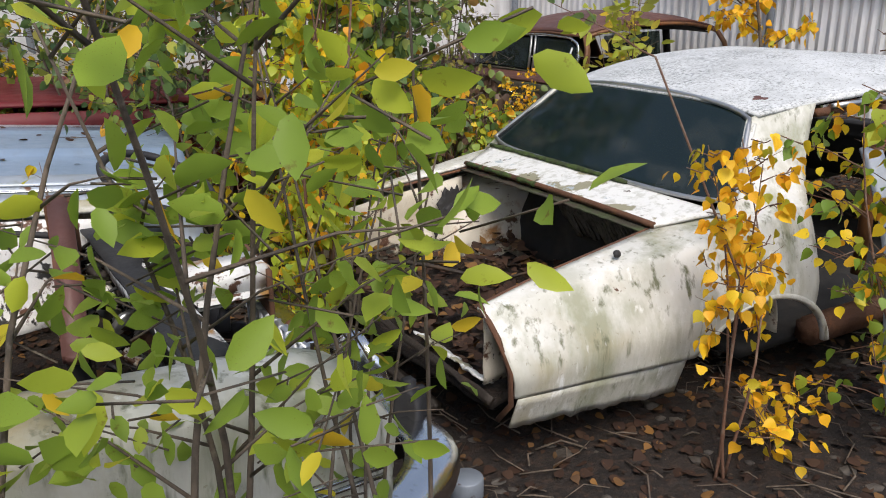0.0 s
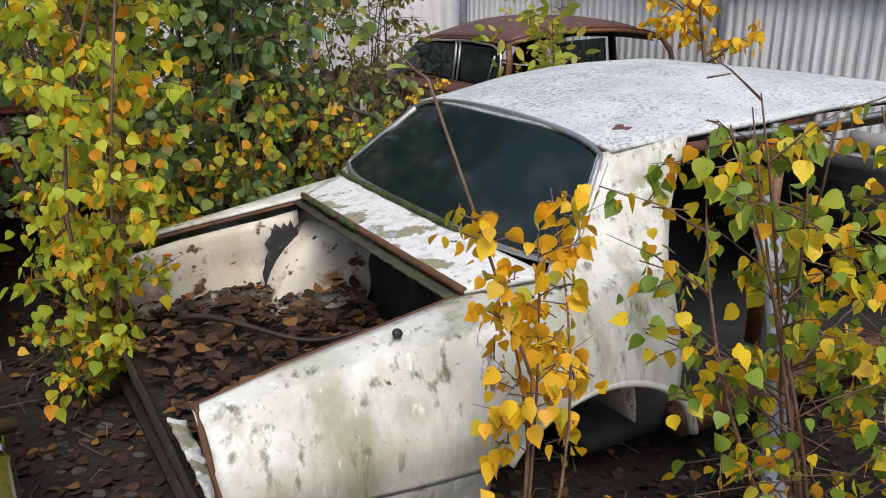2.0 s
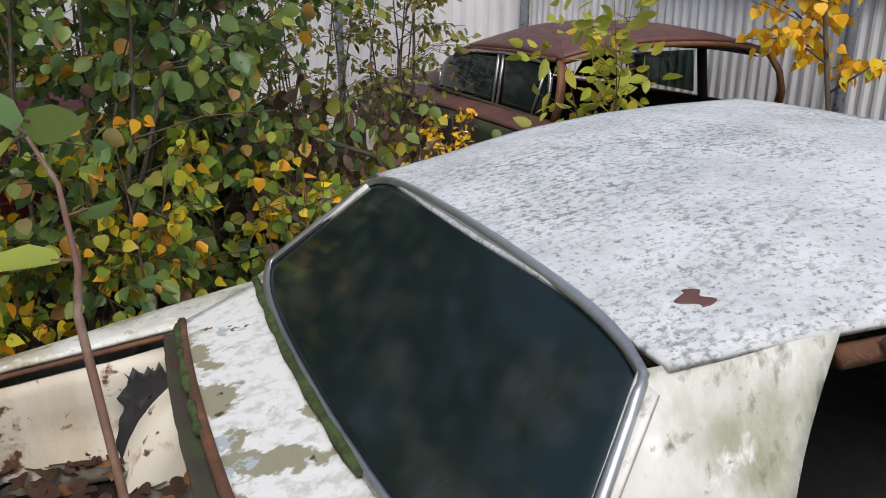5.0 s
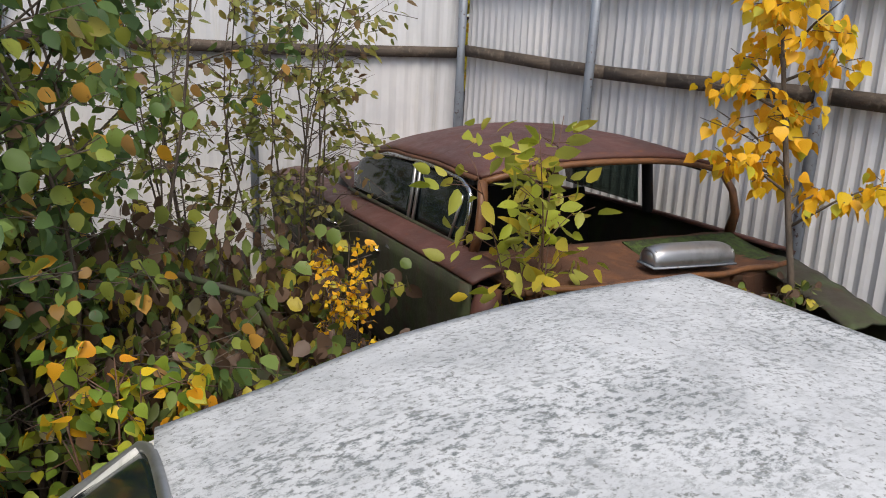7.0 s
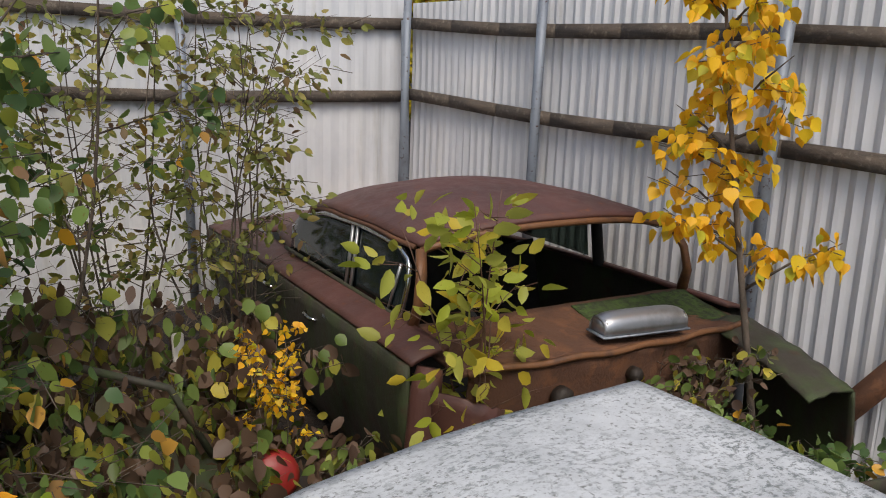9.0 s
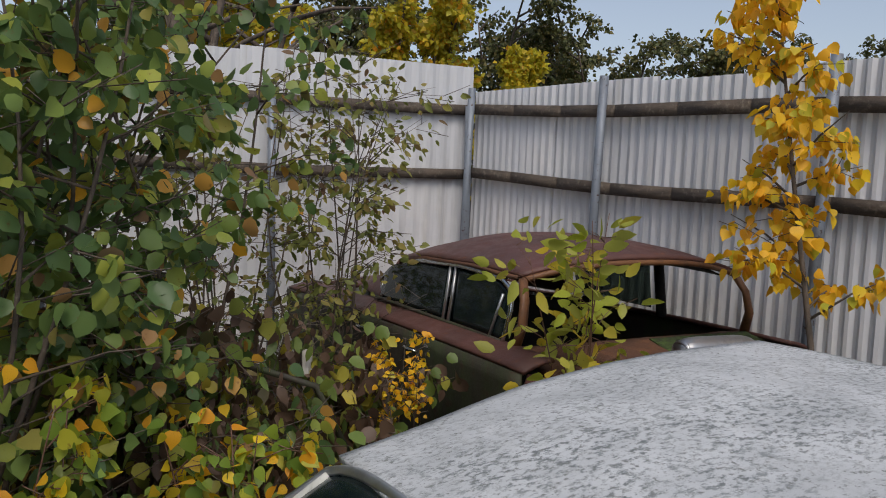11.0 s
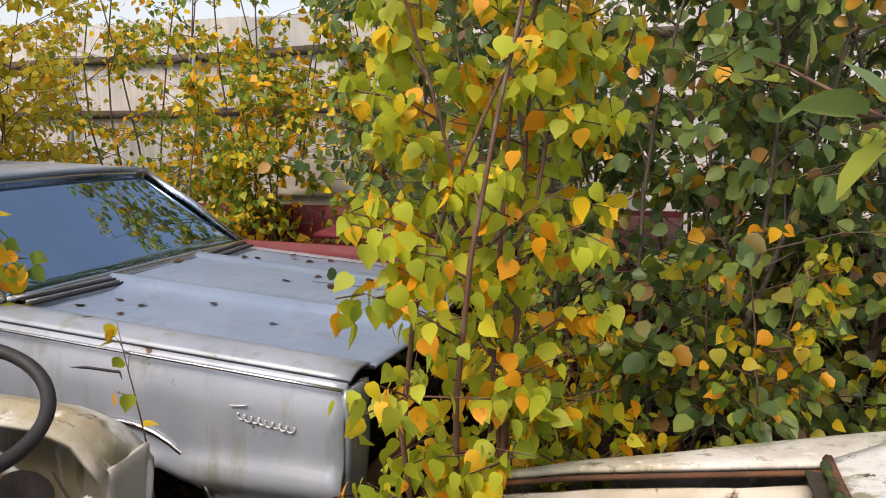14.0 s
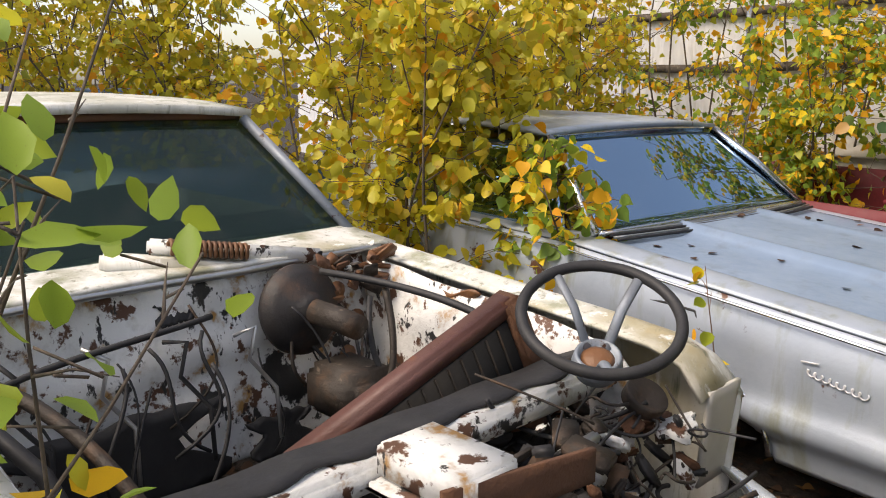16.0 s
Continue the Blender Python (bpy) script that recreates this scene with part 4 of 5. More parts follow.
hoses = [((-1.2, -0.55, 0.78), (-0.9, -0.45, 0.78), (-0.6, -0.38, 0.6), (-0.5, -0.36, 0.4)), ((-1.18, 0.05, 0.84), (-1.12, -0.2, 0.83), (-1.15, -0.45, 0.82), (-1.1, -0.6, 0.78)), ((-1.15, 0.42, 0.92), (-0.9, 0.56, 0.90), (-0.6, 0.60, 0.88), (-0.35, 0.52, 0.82)), ((-0.95, 0.52, 0.88), (-0.88, 0.50, 0.76), (-0.82, 0.46, 0.66), (-0.85, 0.40, 0.5)), ((-1.0, 0.5, 0.85), (-0.93, 0.42, 0.74), (-0.9, 0.44, 0.6), (-0.8, 0.52, 0.52))]
for k in range(22):
    a = Vector((random.uniform(-1.2, -1.05), random.uniform(-0.5, 0.55), random.uniform(0.6, 0.9)))
    hoses.append((a, a + Vector((0.06, random.uniform(-0.1, 0.1), -0.1)), a + Vector((0.10, random.uniform(-0.15, 0.15), -0.2)), a + Vector((0.08, random.uniform(-0.15, 0.15), -0.32))))
for k in range(60):
    a = Vector((random.uniform(-0.35, 0.1), random.uniform(0.2, 0.66), random.uniform(0.5, 0.78)))
    hoses.append(tuple(a + Vector((random.uniform(-0.12, 0.12), random.uniform(-0.12, 0.12), random.uniform(-0.06, 0.06))) * s for s in (0, 1, 1.4, 2.0)))
for k, h in enumerate(hoses):
    h = [Vector(p) for p in h]
    pts = [((1 - s) ** 3) * h[0] + 3 * s * (1 - s) ** 2 * h[1] + 3 * s * s * (1 - s) * h[2] + s**3 * h[3] for s in np.linspace(0, 1, 14)]
    part("hose" if k < 5 else "wire", tube(pts, (0.018, 0.009, 0.012, 0.012, 0.01)[k] if k < 5 else random.choice((0.003, 0.004, 0.006)), 6), m_black if k % 3 else m_grime, w2)
for k in range(150):
    m = Matrix.Translation((random.uniform(-0.34, 0.04), random.uniform(0.08, 0.70), random.uniform(0.46, 0.74))) @ Euler((random.uniform(-1, 1), random.uniform(-1, 1), random.uniform(0, 6))).to_matrix().to_4x4()
    s = random.uniform(0.012, 0.055)
    part("scrap_piece", box((-s, -s * 0.6, -s * 0.25), (s, s * 0.6, s * 0.25), 0.006, m), random.choice((m_grime, m_rust, m_grime, m_black, m_grime, m_black, m_alu, m_engine)), w2)
# rust-eaten corner where the cowl meets the far wing, and bits on the firewall
for k in range(46):
    m = Matrix.Translation((random.uniform(-1.30, -1.10), random.uniform(0.44, 0.74), random.uniform(0.78, 0.955))) @ Euler((random.uniform(-1, 1), random.uniform(-1, 1), random.uniform(0, 6))).to_matrix().to_4x4()
    s = random.uniform(0.010, 0.042)
    part("rusty_flake", box((-s, -s * 0.7, -s * 0.2), (s, s * 0.7, s * 0.2), 0.004, m), random.choice((m_rust, m_clay, m_clay, m_grime, m_engine)), w2)
for yy, zz in ((0.58, 0.83), (0.66, 0.72), (0.62, 0.60)):
    part("bolt_plate", lathe([(0.032, 0), (0.032, 0.008), (0.014, 0.010), (0.012, 0.022)], 14, Matrix.Translation((-1.205, yy - 0.06, zz)) @ Matrix.Rotation(radians(90), 4, "Y")), m_clay, w2, "rusty bolt plate")
part("rust_patch", sheet(lambda u, v: (lerp(-0.98, -0.72, u) + 0.02 * math.sin(v * 8), 0.688 - 0.01 * math.sin(u * 3), lerp(0.80, 0.875, v) + 0.015 * math.sin(u * 9)), 12, 8, 0.004), m_clay, w2, "brown rust patch on the inner wing")
for n in range(5):
    y0 = -0.55 + 0.22 * n
    part("pipe", tube([(-1.165, y0, 0.86 - 0.03 * n), (-1.12, y0 + 0.05, 0.80), (-1.13, y0 + 0.03, 0.70), (-1.10, y0 + 0.10, 0.60), (-1.05, y0 + 0.08, 0.46)], 0.007, 6), m_alu if n % 2 else m_black, w2)
part("battery_cable", tube([(-1.15, -0.62, 0.70), (-1.0, -0.60, 0.74), (-0.86, -0.54, 0.66), (-0.72, -0.50, 0.50), (-0.62, -0.46, 0.34)], 0.020, 8), m_black, w2, "thick black hose")
# headlamp, grille crate and bumper face on the near corner
hl = Matrix.Translation((0.15, -0.55, 0.67)) @ Matrix.Rotation(radians(72), 4, "Y")
lamp_rim = part("headlamp_rim", lathe([(0.085, -0.05), (0.095, 0.0), (0.10, 0.012), (0.092, 0.02), (0.086, 0.012)], 32, hl), m_chrome, w2, "chrome headlamp rim")
part("headlamp_lens", lathe([(0.088, 0.008), (0.08, 0.022), (0.05, 0.034), (0.01, 0.038)], 32, hl), m_lens, lamp_rim, "round ribbed headlamp glass")
for i in range(9):
    part("grille_slat", box((0.03, -0.42 + 0.05 * i, 0.50), (0.06, -0.412 + 0.05 * i, 0.70), 0.002), m_alu, w2)
for i in range(5):
    part("grille_bar", box((0.035, -0.43, 0.51 + 0.045 * i), (0.055, 0.0, 0.518 + 0.045 * i), 0.002), m_alu, w2)
part("bumper_guard", box((0.22, -0.62, 0.34), (0.32, -0.52, 0.60), 0.035), m_black, w2, "black rubber-faced bumper guard")

# ---- steering wheel lying in the engine bay ----
sw_m = Matrix.Translation((-0.95, 2.60, 0.87)) @ look((0, 0, 0), (-0.42, 0.10, -0.86)).to_3x3().to_4x4()
sw = thing("steering_wheel", sw_m, "old dark steering wheel propped in the engine bay", "steering wheel")
part("rim", tube([(0.18 * math.cos(a), 0.18 * math.sin(a) + 0.03, 0.12) for a in np.linspace(0, math.tau, 48, endpoint=False)], 0.014, 10, closed=True), m_black, sw, "worn dark rim")
for a in (0.9, 2.1, 4.7):
    part("spoke", tube([(0.03 * math.cos(a), 0.03 * math.sin(a), 0), (0.1 * math.cos(a), 0.1 * math.sin(a) + 0.02, 0.08), (0.18 * math.cos(a), 0.18 * math.sin(a) + 0.03, 0.12)], 0.013, 8, squash=0.6), m_steel, sw)
hub = part("hub", lathe([(0.05, -0.03), (0.06, 0.0), (0.055, 0.025), (0.048, 0.03), (0.045, 0.015), (0.02, 0.012)], 28), m_steel, sw, "grey hub")
part("hub_cap", lathe([(0.044, 0.012), (0.03, 0.02), (0.012, 0.026)], 24), m_clay, hub, "rusty hub plate")

# ---- rust-red saloon at the fence ----
rc = thing("rusty_saloon", at_car(1.82, 7.10, -59.2), "rust-red old saloon without windscreen, moss on its doors", "car")


def rc_roof(u, v):
    c = 2 * v - 1
    x = lerp(-0.06 + 0.07 * (1 - c * c), -1.86 - 0.05 * (1 - c * c), u)
    half = bend((-1.9, -1.5, -0.9, -0.25, 0.0), (0.56, 0.69, 0.76, 0.77, 0.745), x)
    edge = bend((-1.9, -1.6, -1.1, -0.5, 0.0), (0.99, 1.10, 1.175, 1.20, 1.185), x)
    return (x, c * half, edge + 0.15 * (1 - abs(c) ** 2.3) * bend((-1.9, -0.9, -0.2, 0.05), (0.62, 1, 0.85, 0.55), x))


def rc_frame(q):
    """The bright line round the side windows, from the pillar's foot over the top to the back."""
    x = bend((0, 0.10, 0.17, 0.24, 0.62, 0.80, 0.90, 1.0), (-0.10, -0.075, -0.10, -0.20, -1.15, -1.56, -1.70, -1.64), q)
    y = bend((0, 0.17, 0.62, 0.8, 1.0), (0.828, 0.785, 0.768, 0.73, 0.775), q)
    z = bend((0, 0.10, 0.17, 0.24, 0.40, 0.62, 0.80, 0.90, 1.0), (0.85, 1.02, 1.12, 1.165, 1.18, 1.15, 1.06, 0.97, 0.86), q)
    return Vector((x, y, z))


part("roof", sheet(rc_roof, 30, 28, 0.02), m_oxide, rc, "dull rust-red rounded roof")
# added near-black layer that paints the shade beneath this roof
part("shade_liner", sheet(lambda u, v: (lambda p: (p[0], p[1] * 0.95, p[2] - 0.03))(rc_roof(0.03 + 0.93 * u, v)), 12, 12, 0.006), m_dark, rc, "near-black liner added below the roof to darken the cabin")
part("header", tube([(lambda p: (p[0] + 0.006, p[1], p[2] - 0.012))(rc_roof(0, v)) for v in np.linspace(0, 1, 22)], 0.017, 6), m_clay, rc, "orange rust along the windscreen header")
for side in (-1, 1):
    part("side_body", sheet(mirror(lambda u, v: (lerp(0.31, -3.1, u), 0.985 - 0.10 * (1 - v) ** 2 - 0.06 * u * u + ripple(u * 3, v, 5, 0.008), lerp(0.10, 0.80 - 0.10 * u * u, v)), side), 34, 10, 0.02), m_mossy, rc, "dark mossy door side")
    part("shoulder", sheet(mirror(lambda u, v: (lerp(0.32, -3.1, u), lerp(0.985 - 0.06 * u * u, 0.815 - 0.12 * u * u, v), lerp(0.80, 0.845, math.sin(v * 1.57)) - 0.10 * u * u), side), 24, 5, 0.02), m_oxide, rc, "rust-red flat shoulder under the windows")
    for xx in (-0.30, -1.02):
        part("door_gap", tube([(xx + 0.01 * math.sin(q * 4), side * (0.990 - 0.10 * (1 - q) ** 2), lerp(0.12, 0.79, q)) for q in np.linspace(0, 1, 10)], 0.006, 5), m_black, rc)
    part("windscreen_pillar", tube([(0.0, side * 0.815, 0.84), (0.035, side * 0.805, 0.96), (0.015, side * 0.785, 1.08), (-0.05, side * 0.755, 1.175)], 0.030, 8, squash=0.7), m_clay, rc, "orange-rusted windscreen pillar")
    part("roof_gutter", tube([(lambda p: (p[0], p[1] * 1.012, p[2] - 0.004))(rc_roof(u, (1 + side) / 2)) for u in np.linspace(0.02, 0.97, 22)], 0.013, 6), m_rust, rc, "rusty roof gutter")
    for xx in (-0.70, -1.38):
        part("door_handle", tube([(xx, side * 0.985, 0.69), (xx - 0.03, side * 1.015, 0.695), (xx - 0.12, side * 1.015, 0.70), (xx - 0.15, side * 0.985, 0.70)], 0.011, 6), m_chrome, rc, "chrome door handle")
    part("trim_spear", box((-0.62, side * 0.99 - 0.006, 0.735), (-0.46, side * 0.99 + 0.006, 0.76), 0.004), m_alu, rc, "dull metal trim at the belt line")
    part("rear_pillar", sheet(mirror(lambda u, v: (lerp(-1.60, -2.15, u) + 0.30 * v * u, lerp(0.80 - 0.1 * u, 0.66 - 0.08 * u, v), lerp(0.84, 1.10 - 0.10 * u, v)), side), 8, 8, 0.02), m_oxide, rc, "rust-red rear roof pillar")
part("window_frame", tube([(p[0], -p[1], p[2]) for p in (rc_frame(q) for q in np.linspace(0, 1, 40))], 0.013, 6), m_chrome, rc, "bright side window frame")
part("window_sill", tube([(x, -0.825, 0.857) for x in np.linspace(-0.10, -1.64, 10)], 0.012, 6), m_mossy, rc)
for a, b in ((-0.13, -0.66), (-0.73, -1.60)):
    part("side_window", sheet(lambda u, v, a=a, b=b: (lambda x: (x - 0.03 * v * u, -lerp(0.808, 0.762, v), lerp(0.86, bend((-1.66, -1.5, -1.1, -0.25, -0.13), (0.98, 1.08, 1.15, 1.165, 1.08), x), v)))(lerp(a, b, u)), 14, 8, 0.004), m_glass_dull, rc, "dirty dark side window")
for xx in (-0.665, -0.725):
    part("window_divider", tube([(xx, -0.822, 0.855), (xx - 0.01, -0.795, 1.02), (xx - 0.02, -0.772, 1.17)], 0.011, 6), m_alu, rc, "bright window divider")
part("quarterlight_bar", tube([(-0.24, -0.818, 0.86), (-0.17, -0.79, 1.09)], 0.008, 6), m_alu, rc)
part("door_pillar", tube([(-0.66, 0.80, 0.82), (-0.69, 0.77, 1.17)], 0.034, 8), m_dark, rc, "dark door pillar")
part("rear_side_glass", sheet(lambda u, v: (lerp(-0.76, -1.55, u), lerp(0.80, 0.76, v), lerp(0.86, 1.15 - 0.09 * u, v)), 6, 5, 0.004), m_glass_green, rc)
part("cowl", sheet(lambda u, v: (lerp(-0.02, 0.44, u) + 0.05 * math.sin(v * math.pi) * u, lerp(-0.83, 0.83, v), 0.845 - 0.05 * u - 0.02 * math.sin(u * 3) + 0.008 * noise.noise(Vector((u * 5, v * 12, 3)))), 10, 26, 0.02), m_rust, rc, "rusty cowl below the windscreen opening")
part("cowl_moss", sheet(lambda u, v: (lerp(0.02, 0.30 + 0.06 * math.sin(v * 9), u), lerp(0.05, 0.81, v), 0.848 - 0.036 * u - 0.02 * math.sin(u * 2) + 0.006 * noise.noise(Vector((u * 14, v * 22, 8)))), 12, 26, 0.006), m_moss, rc, "green-brown moss on the cowl")
part("cowl_lip", tube([(0.45 + 0.05 * math.sin((y / 0.83 + 1) * 1.57), y, 0.79 + 0.006 * math.sin(y * 17)) for y in np.linspace(-0.80, 0.80, 26)], 0.016, 6), m_clay, rc, "rusted cowl lip")
part("firewall", sheet(lambda u, v: (0.44 + 0.05 * math.sin(u * math.pi) - 0.10 * (1 - v) + 0.02 * noise.noise(Vector((u * 8, v * 5, 1))), lerp(-0.78, 0.80, u), lerp(0.12, 0.785, v)), 30, 14, 0.014), m_rust, rc, "bare rusty firewall")
for n, (yy, zz, rr) in enumerate(((-0.35, 0.62, 0.05), (0.05, 0.66, 0.035), (0.42, 0.58, 0.06))):
    part("firewall_fitting", lathe([(rr, -0.02), (rr, 0.02), (rr * 0.7, 0.035), (rr * 0.3, 0.04)], 16, Matrix.Translation((0.49, yy, zz)) @ Matrix.Rotation(radians(90), 4, "Y")), m_grime, rc)
part("hinge_post", tube([(0.335, -0.935, 0.10), (0.34, -0.94, 0.45), (0.335, -0.925, 0.70), (0.32, -0.90, 0.785)], lambda q: 0.075 - 0.02 * q * q, 12), m_oxide, rc, "rounded rust-red door hinge post")
part("wing_stump", sheet(lambda u, v: (0.40 + 0.17 * math.sin(u * 2.6), -0.92 + 0.30 * u - 0.02 * v, lerp(0.10, 0.72 - 0.10 * u * u, v) + 0.012 * noise.noise(Vector((u * 9, v, 2)))), 16, 10, 0.012), m_oxide, rc, "torn rounded stump of the front wing")
part("front_wing", sheet(lambda u, v: (lerp(0.36, 1.05, u), 0.97 - 0.06 * v * v - 0.12 * u * u, lerp(0.10, 0.77 - 0.12 * u, v) + 0.02 * noise.noise(Vector((u * 6, v * 2, 6)))), 20, 10, 0.014), m_mossy, rc, "dark rusty front wing by the fence")
part("wing_top", sheet(lambda u, v: (lerp(0.36, 1.05, u), lerp(0.91, 0.62, v) - 0.12 * u * u, 0.77 - 0.12 * u + 0.02 * math.sin(v * 3) + 0.012 * noise.noise(Vector((u * 9, v * 5, 6)))), 16, 6, 0.014), m_mossy, rc)
part("chassis_rail", box((0.40, -0.45, 0.12), (1.5, -0.35, 0.24), 0.02), m_rust, rc)
part("dashboard", sheet(lambda u, v: (-0.02 - 0.20 * v, lerp(-0.74, 0.74, u), 0.835 - 0.16 * v * v), 10, 6, 0.03), m_mossy, rc, "bare dashboard")
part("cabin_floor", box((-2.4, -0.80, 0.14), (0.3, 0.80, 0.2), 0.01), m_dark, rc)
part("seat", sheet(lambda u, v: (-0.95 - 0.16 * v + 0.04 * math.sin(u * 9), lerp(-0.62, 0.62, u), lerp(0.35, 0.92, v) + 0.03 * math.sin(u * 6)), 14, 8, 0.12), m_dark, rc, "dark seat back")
part("steering_column", tube([(-0.08, -0.36, 0.70), (-0.35, -0.37, 0.84)], 0.022, 8), m_dark, rc)
part("rear_window", sheet(lambda u, v: (lerp(-1.88, -2.25, v) - 0.05 * math.sin(u * 3.14), lerp(-0.52, 0.52, u) * (1 + 0.15 * v), lerp(1.04, 0.83, v) + 0.03 * math.sin(u * 3.14)), 12, 6, 0.006), m_glass_dull, rc, "dark rear window")
part("rear_deck", sheet(lambda u, v: (lerp(-2.2, -3.25, u), lerp(-0.72, 0.72, v), 0.83 - 0.05 * u - 0.10 * u * u + 0.06 * math.sin(v * math.pi)), 10, 12, 0.02), m_oxide, rc, "rust-red rear deck")
housing = thing("metal_housing", at_car(1.82, 7.10, -59.2) @ Matrix.Translation((0.40, 0.14, 0.868)) @ Matrix.Rotation(radians(84), 4, "Z") @ Matrix.Scale(0.88, 4), "dull rounded aluminium housing resting on the rusty cowl", "metal box")
part("casing", sheet(lambda u, v: (lerp(-0.26, 0.26, u), 0.075 * math.cos(math.pi * v) * (1 - 0.15 * abs(2 * u - 1) ** 6), -0.04 + 0.105 * math.sin(math.pi * v) ** 0.55 * (1 - 0.25 * abs(2 * u - 1) ** 6)), 24, 18, 0.006), m_alu, housing)
for e in (-1, 1):
    part("end_cap", box((0.245 * e - 0.012, -0.066, -0.042), (0.245 * e + 0.012, 0.066, 0.045), 0.012), m_alu, housing)
part("flange", box((-0.27, -0.085, -0.048), (0.27, 0.085, -0.036), 0.004), m_steel, housing, "dark seam flange")

# ---- red car behind the silver one, pale car and blue car further back ----
rd = thing("red_car", at_car(-1.55, 6.55, 26), "faded red car half hidden by the silver car and shrubs", "car")
part("side", sheet(lambda u, v: (lerp(0, -4.3, u), -0.90 + 0.05 * (1 - v) - 0.02 * math.sin(v * 3), lerp(0.22, 0.90 - 0.10 * (1 - u) ** 2, v)), 20, 8, 0.02), m_red, rd, "faded red body side")
part("top", sheet(lambda u, v: (lerp(0, -1.9, u), lerp(-0.88, 0.88, v), 0.83 + 0.07 * u + 0.04 * math.sin(v * 3)), 10, 14, 0.02), m_red, rd)
part("far_side", sheet(lambda u, v: (lerp(0, -4.3, u), 0.90, lerp(0.22, 0.90, v)), 6, 4, 0.02), m_red, rd)
pc = thing("pale_saloon", at_car(-4.6, 7.35, 40), "pale grey saloon with blue-tinted glass among the shrubs", "car")
part("cabin", sheet(lambda u, v: (lerp(0.9, -1.3, u), (2 * v - 1) * 0.76, 0.95 + 0.50 * min(1, 2.6 * min(u, 1 - u)) * min(1, 5 * min(v, 1 - v))), 20, 20, 0.02), m_pale, pc, "pale roof")
part("windscreen", sheet(lambda u, v: (lerp(0.72, 0.36, v), lerp(-0.6, 0.6, u), lerp(1.05, 1.40, v)), 8, 6, 0.005), m_bluepaint, pc, "blue-tinted glass")
part("body", box((-2.2, -0.86, 0.25), (2.1, 0.86, 0.98), 0.14), m_pale, pc, "pale grey body")
bc = thing("blue_car", at_car(-5.7, 0.75, 30), "blue car roof behind yellow shrubs", "car")
part("cabin", sheet(lambda u, v: (lerp(0.9, -1.3, u), (2 * v - 1) * 0.72, 0.95 + 0.50 * min(1, 2.6 * min(u, 1 - u)) * min(1, 5 * min(v, 1 - v))), 16, 16, 0.02), m_bluepaint, bc, "blue roof")
part("body", box((-2.2, -0.86, 0.25), (2.0, 0.86, 0.98), 0.14), m_bluepaint, bc)

# ---- scrap beside the fence ----
bar("rusty_beam", (3.50, 6.72, 0.95), (3.04, 7.18, 0.03), 0.14, 0.12, m_rust, "rusty steel beam propped against the wall", "beam")
bm = box((-0.13, -0.02, 0), (0.13, 0.02, 1.05), 0.006)
solo("white_board", bm, m_board, "weathered white board leaning on the fence", "board", Matrix.Translation((3.55, 7.15, 0.0)) @ Matrix.Rotation(radians(-45), 4, "Z") @ Matrix.Rotation(radians(-14), 4, "X"))
wall = thing("block_wall", Matrix.Translation((3.55, 6.75, 0)) @ Matrix.Rotation(radians(-52), 4, "Z"), "low grey wall of pale blocks beside the fence", "wall", kind="structure")
blk = mesh_of("block", box((0.004, -0.05, 0.004), (0.296, 0.05, 0.146), 0.006), m_brick)
for j in range(4):
    for i in range(8):
        b = part("block", blk, m_brick, wall)
        b.matrix_parent_inverse = Matrix()
        b.matrix_basis = Matrix.Translation((0.3 * i + 0.15 * (j % 2), 0.004 * ((i * 7 + j) % 3), 0.15 * j))
bm = sheet(lambda u, v: (0.3 * u, 0.3 * v, 0.12 * math.sin(u * 3) * math.sin(v * 3) + 0.05 * noise.noise(Vector((u * 6, v * 6, 1)))), 14, 14, 0.01)
solo("blue_tarpaulin", bm, m_bluecloth, "crumpled dark blue plastic sheet among the weeds", "tarpaulin", Matrix.Translation((0.15, 5.55, 0.28)))
part_can = lathe([(0.10, 0), (0.125, 0.02), (0.13, 0.16), (0.10, 0.2), (0.03, 0.21)], 24)
bar("timber_block", (0.42, 6.12, 0.20), (0.80, 6.25, 0.20), 0.30, 0.40, m_grime, "dark rotten timber block among the weeds", "timber")
solo("red_can", part_can, m_redplastic, "faded red plastic can on a rotten timber block", "can", Matrix.Translation((0.60, 6.17, 0.40)) @ Euler((1.2, 0.2, 0.3)).to_matrix().to_4x4() @ Matrix.Scale(0.75, 4))
bar("pale_plank", (0.12, 6.6, 0.3), (0.10, 6.62, 0.80), 0.05, 0.03, m_pale, "pale broken plank standing among the shrubs", "plank")
heap = thing("dark_wreck", at_car(-0.2, 6.3, 20), "dark car wreck swallowed by weeds", "car")
part("hull", sheet(lambda u, v: (lerp(-1.0, 0.8, u), lerp(-0.5, 0.5, v), 0.10 + 0.42 * math.sin(u * 3.14) ** 0.5 * math.sin(v * 3.14) ** 0.5 + 0.04 * noise.noise(Vector((u * 7, v * 7, 0)))), 18, 14, 0.02), m_mossy, heap, "dark dented bonnet")
part("door_edge", tube([(0.5, -0.3, 0.45), (0.35, -0.3, 0.75), (0.05, -0.28, 0.85)], 0.016, 6), m_mossy, heap)


# ---- plants ----
HEART = [(0, 0), (0.04, 0.24), (0.18, 0.42), (0.38, 0.45), (0.60, 0.36), (0.82, 0.16), (1.0, 0.0)]
ROUND = [(0, 0), (0.10, 0.25), (0.40, 0.43), (0.74, 0.33), (1.0, 0.0)]
OVAL = [(0, 0), (0.18, 0.17), (0.50, 0.27), (0.80, 0.18), (1.0, 0.0)]


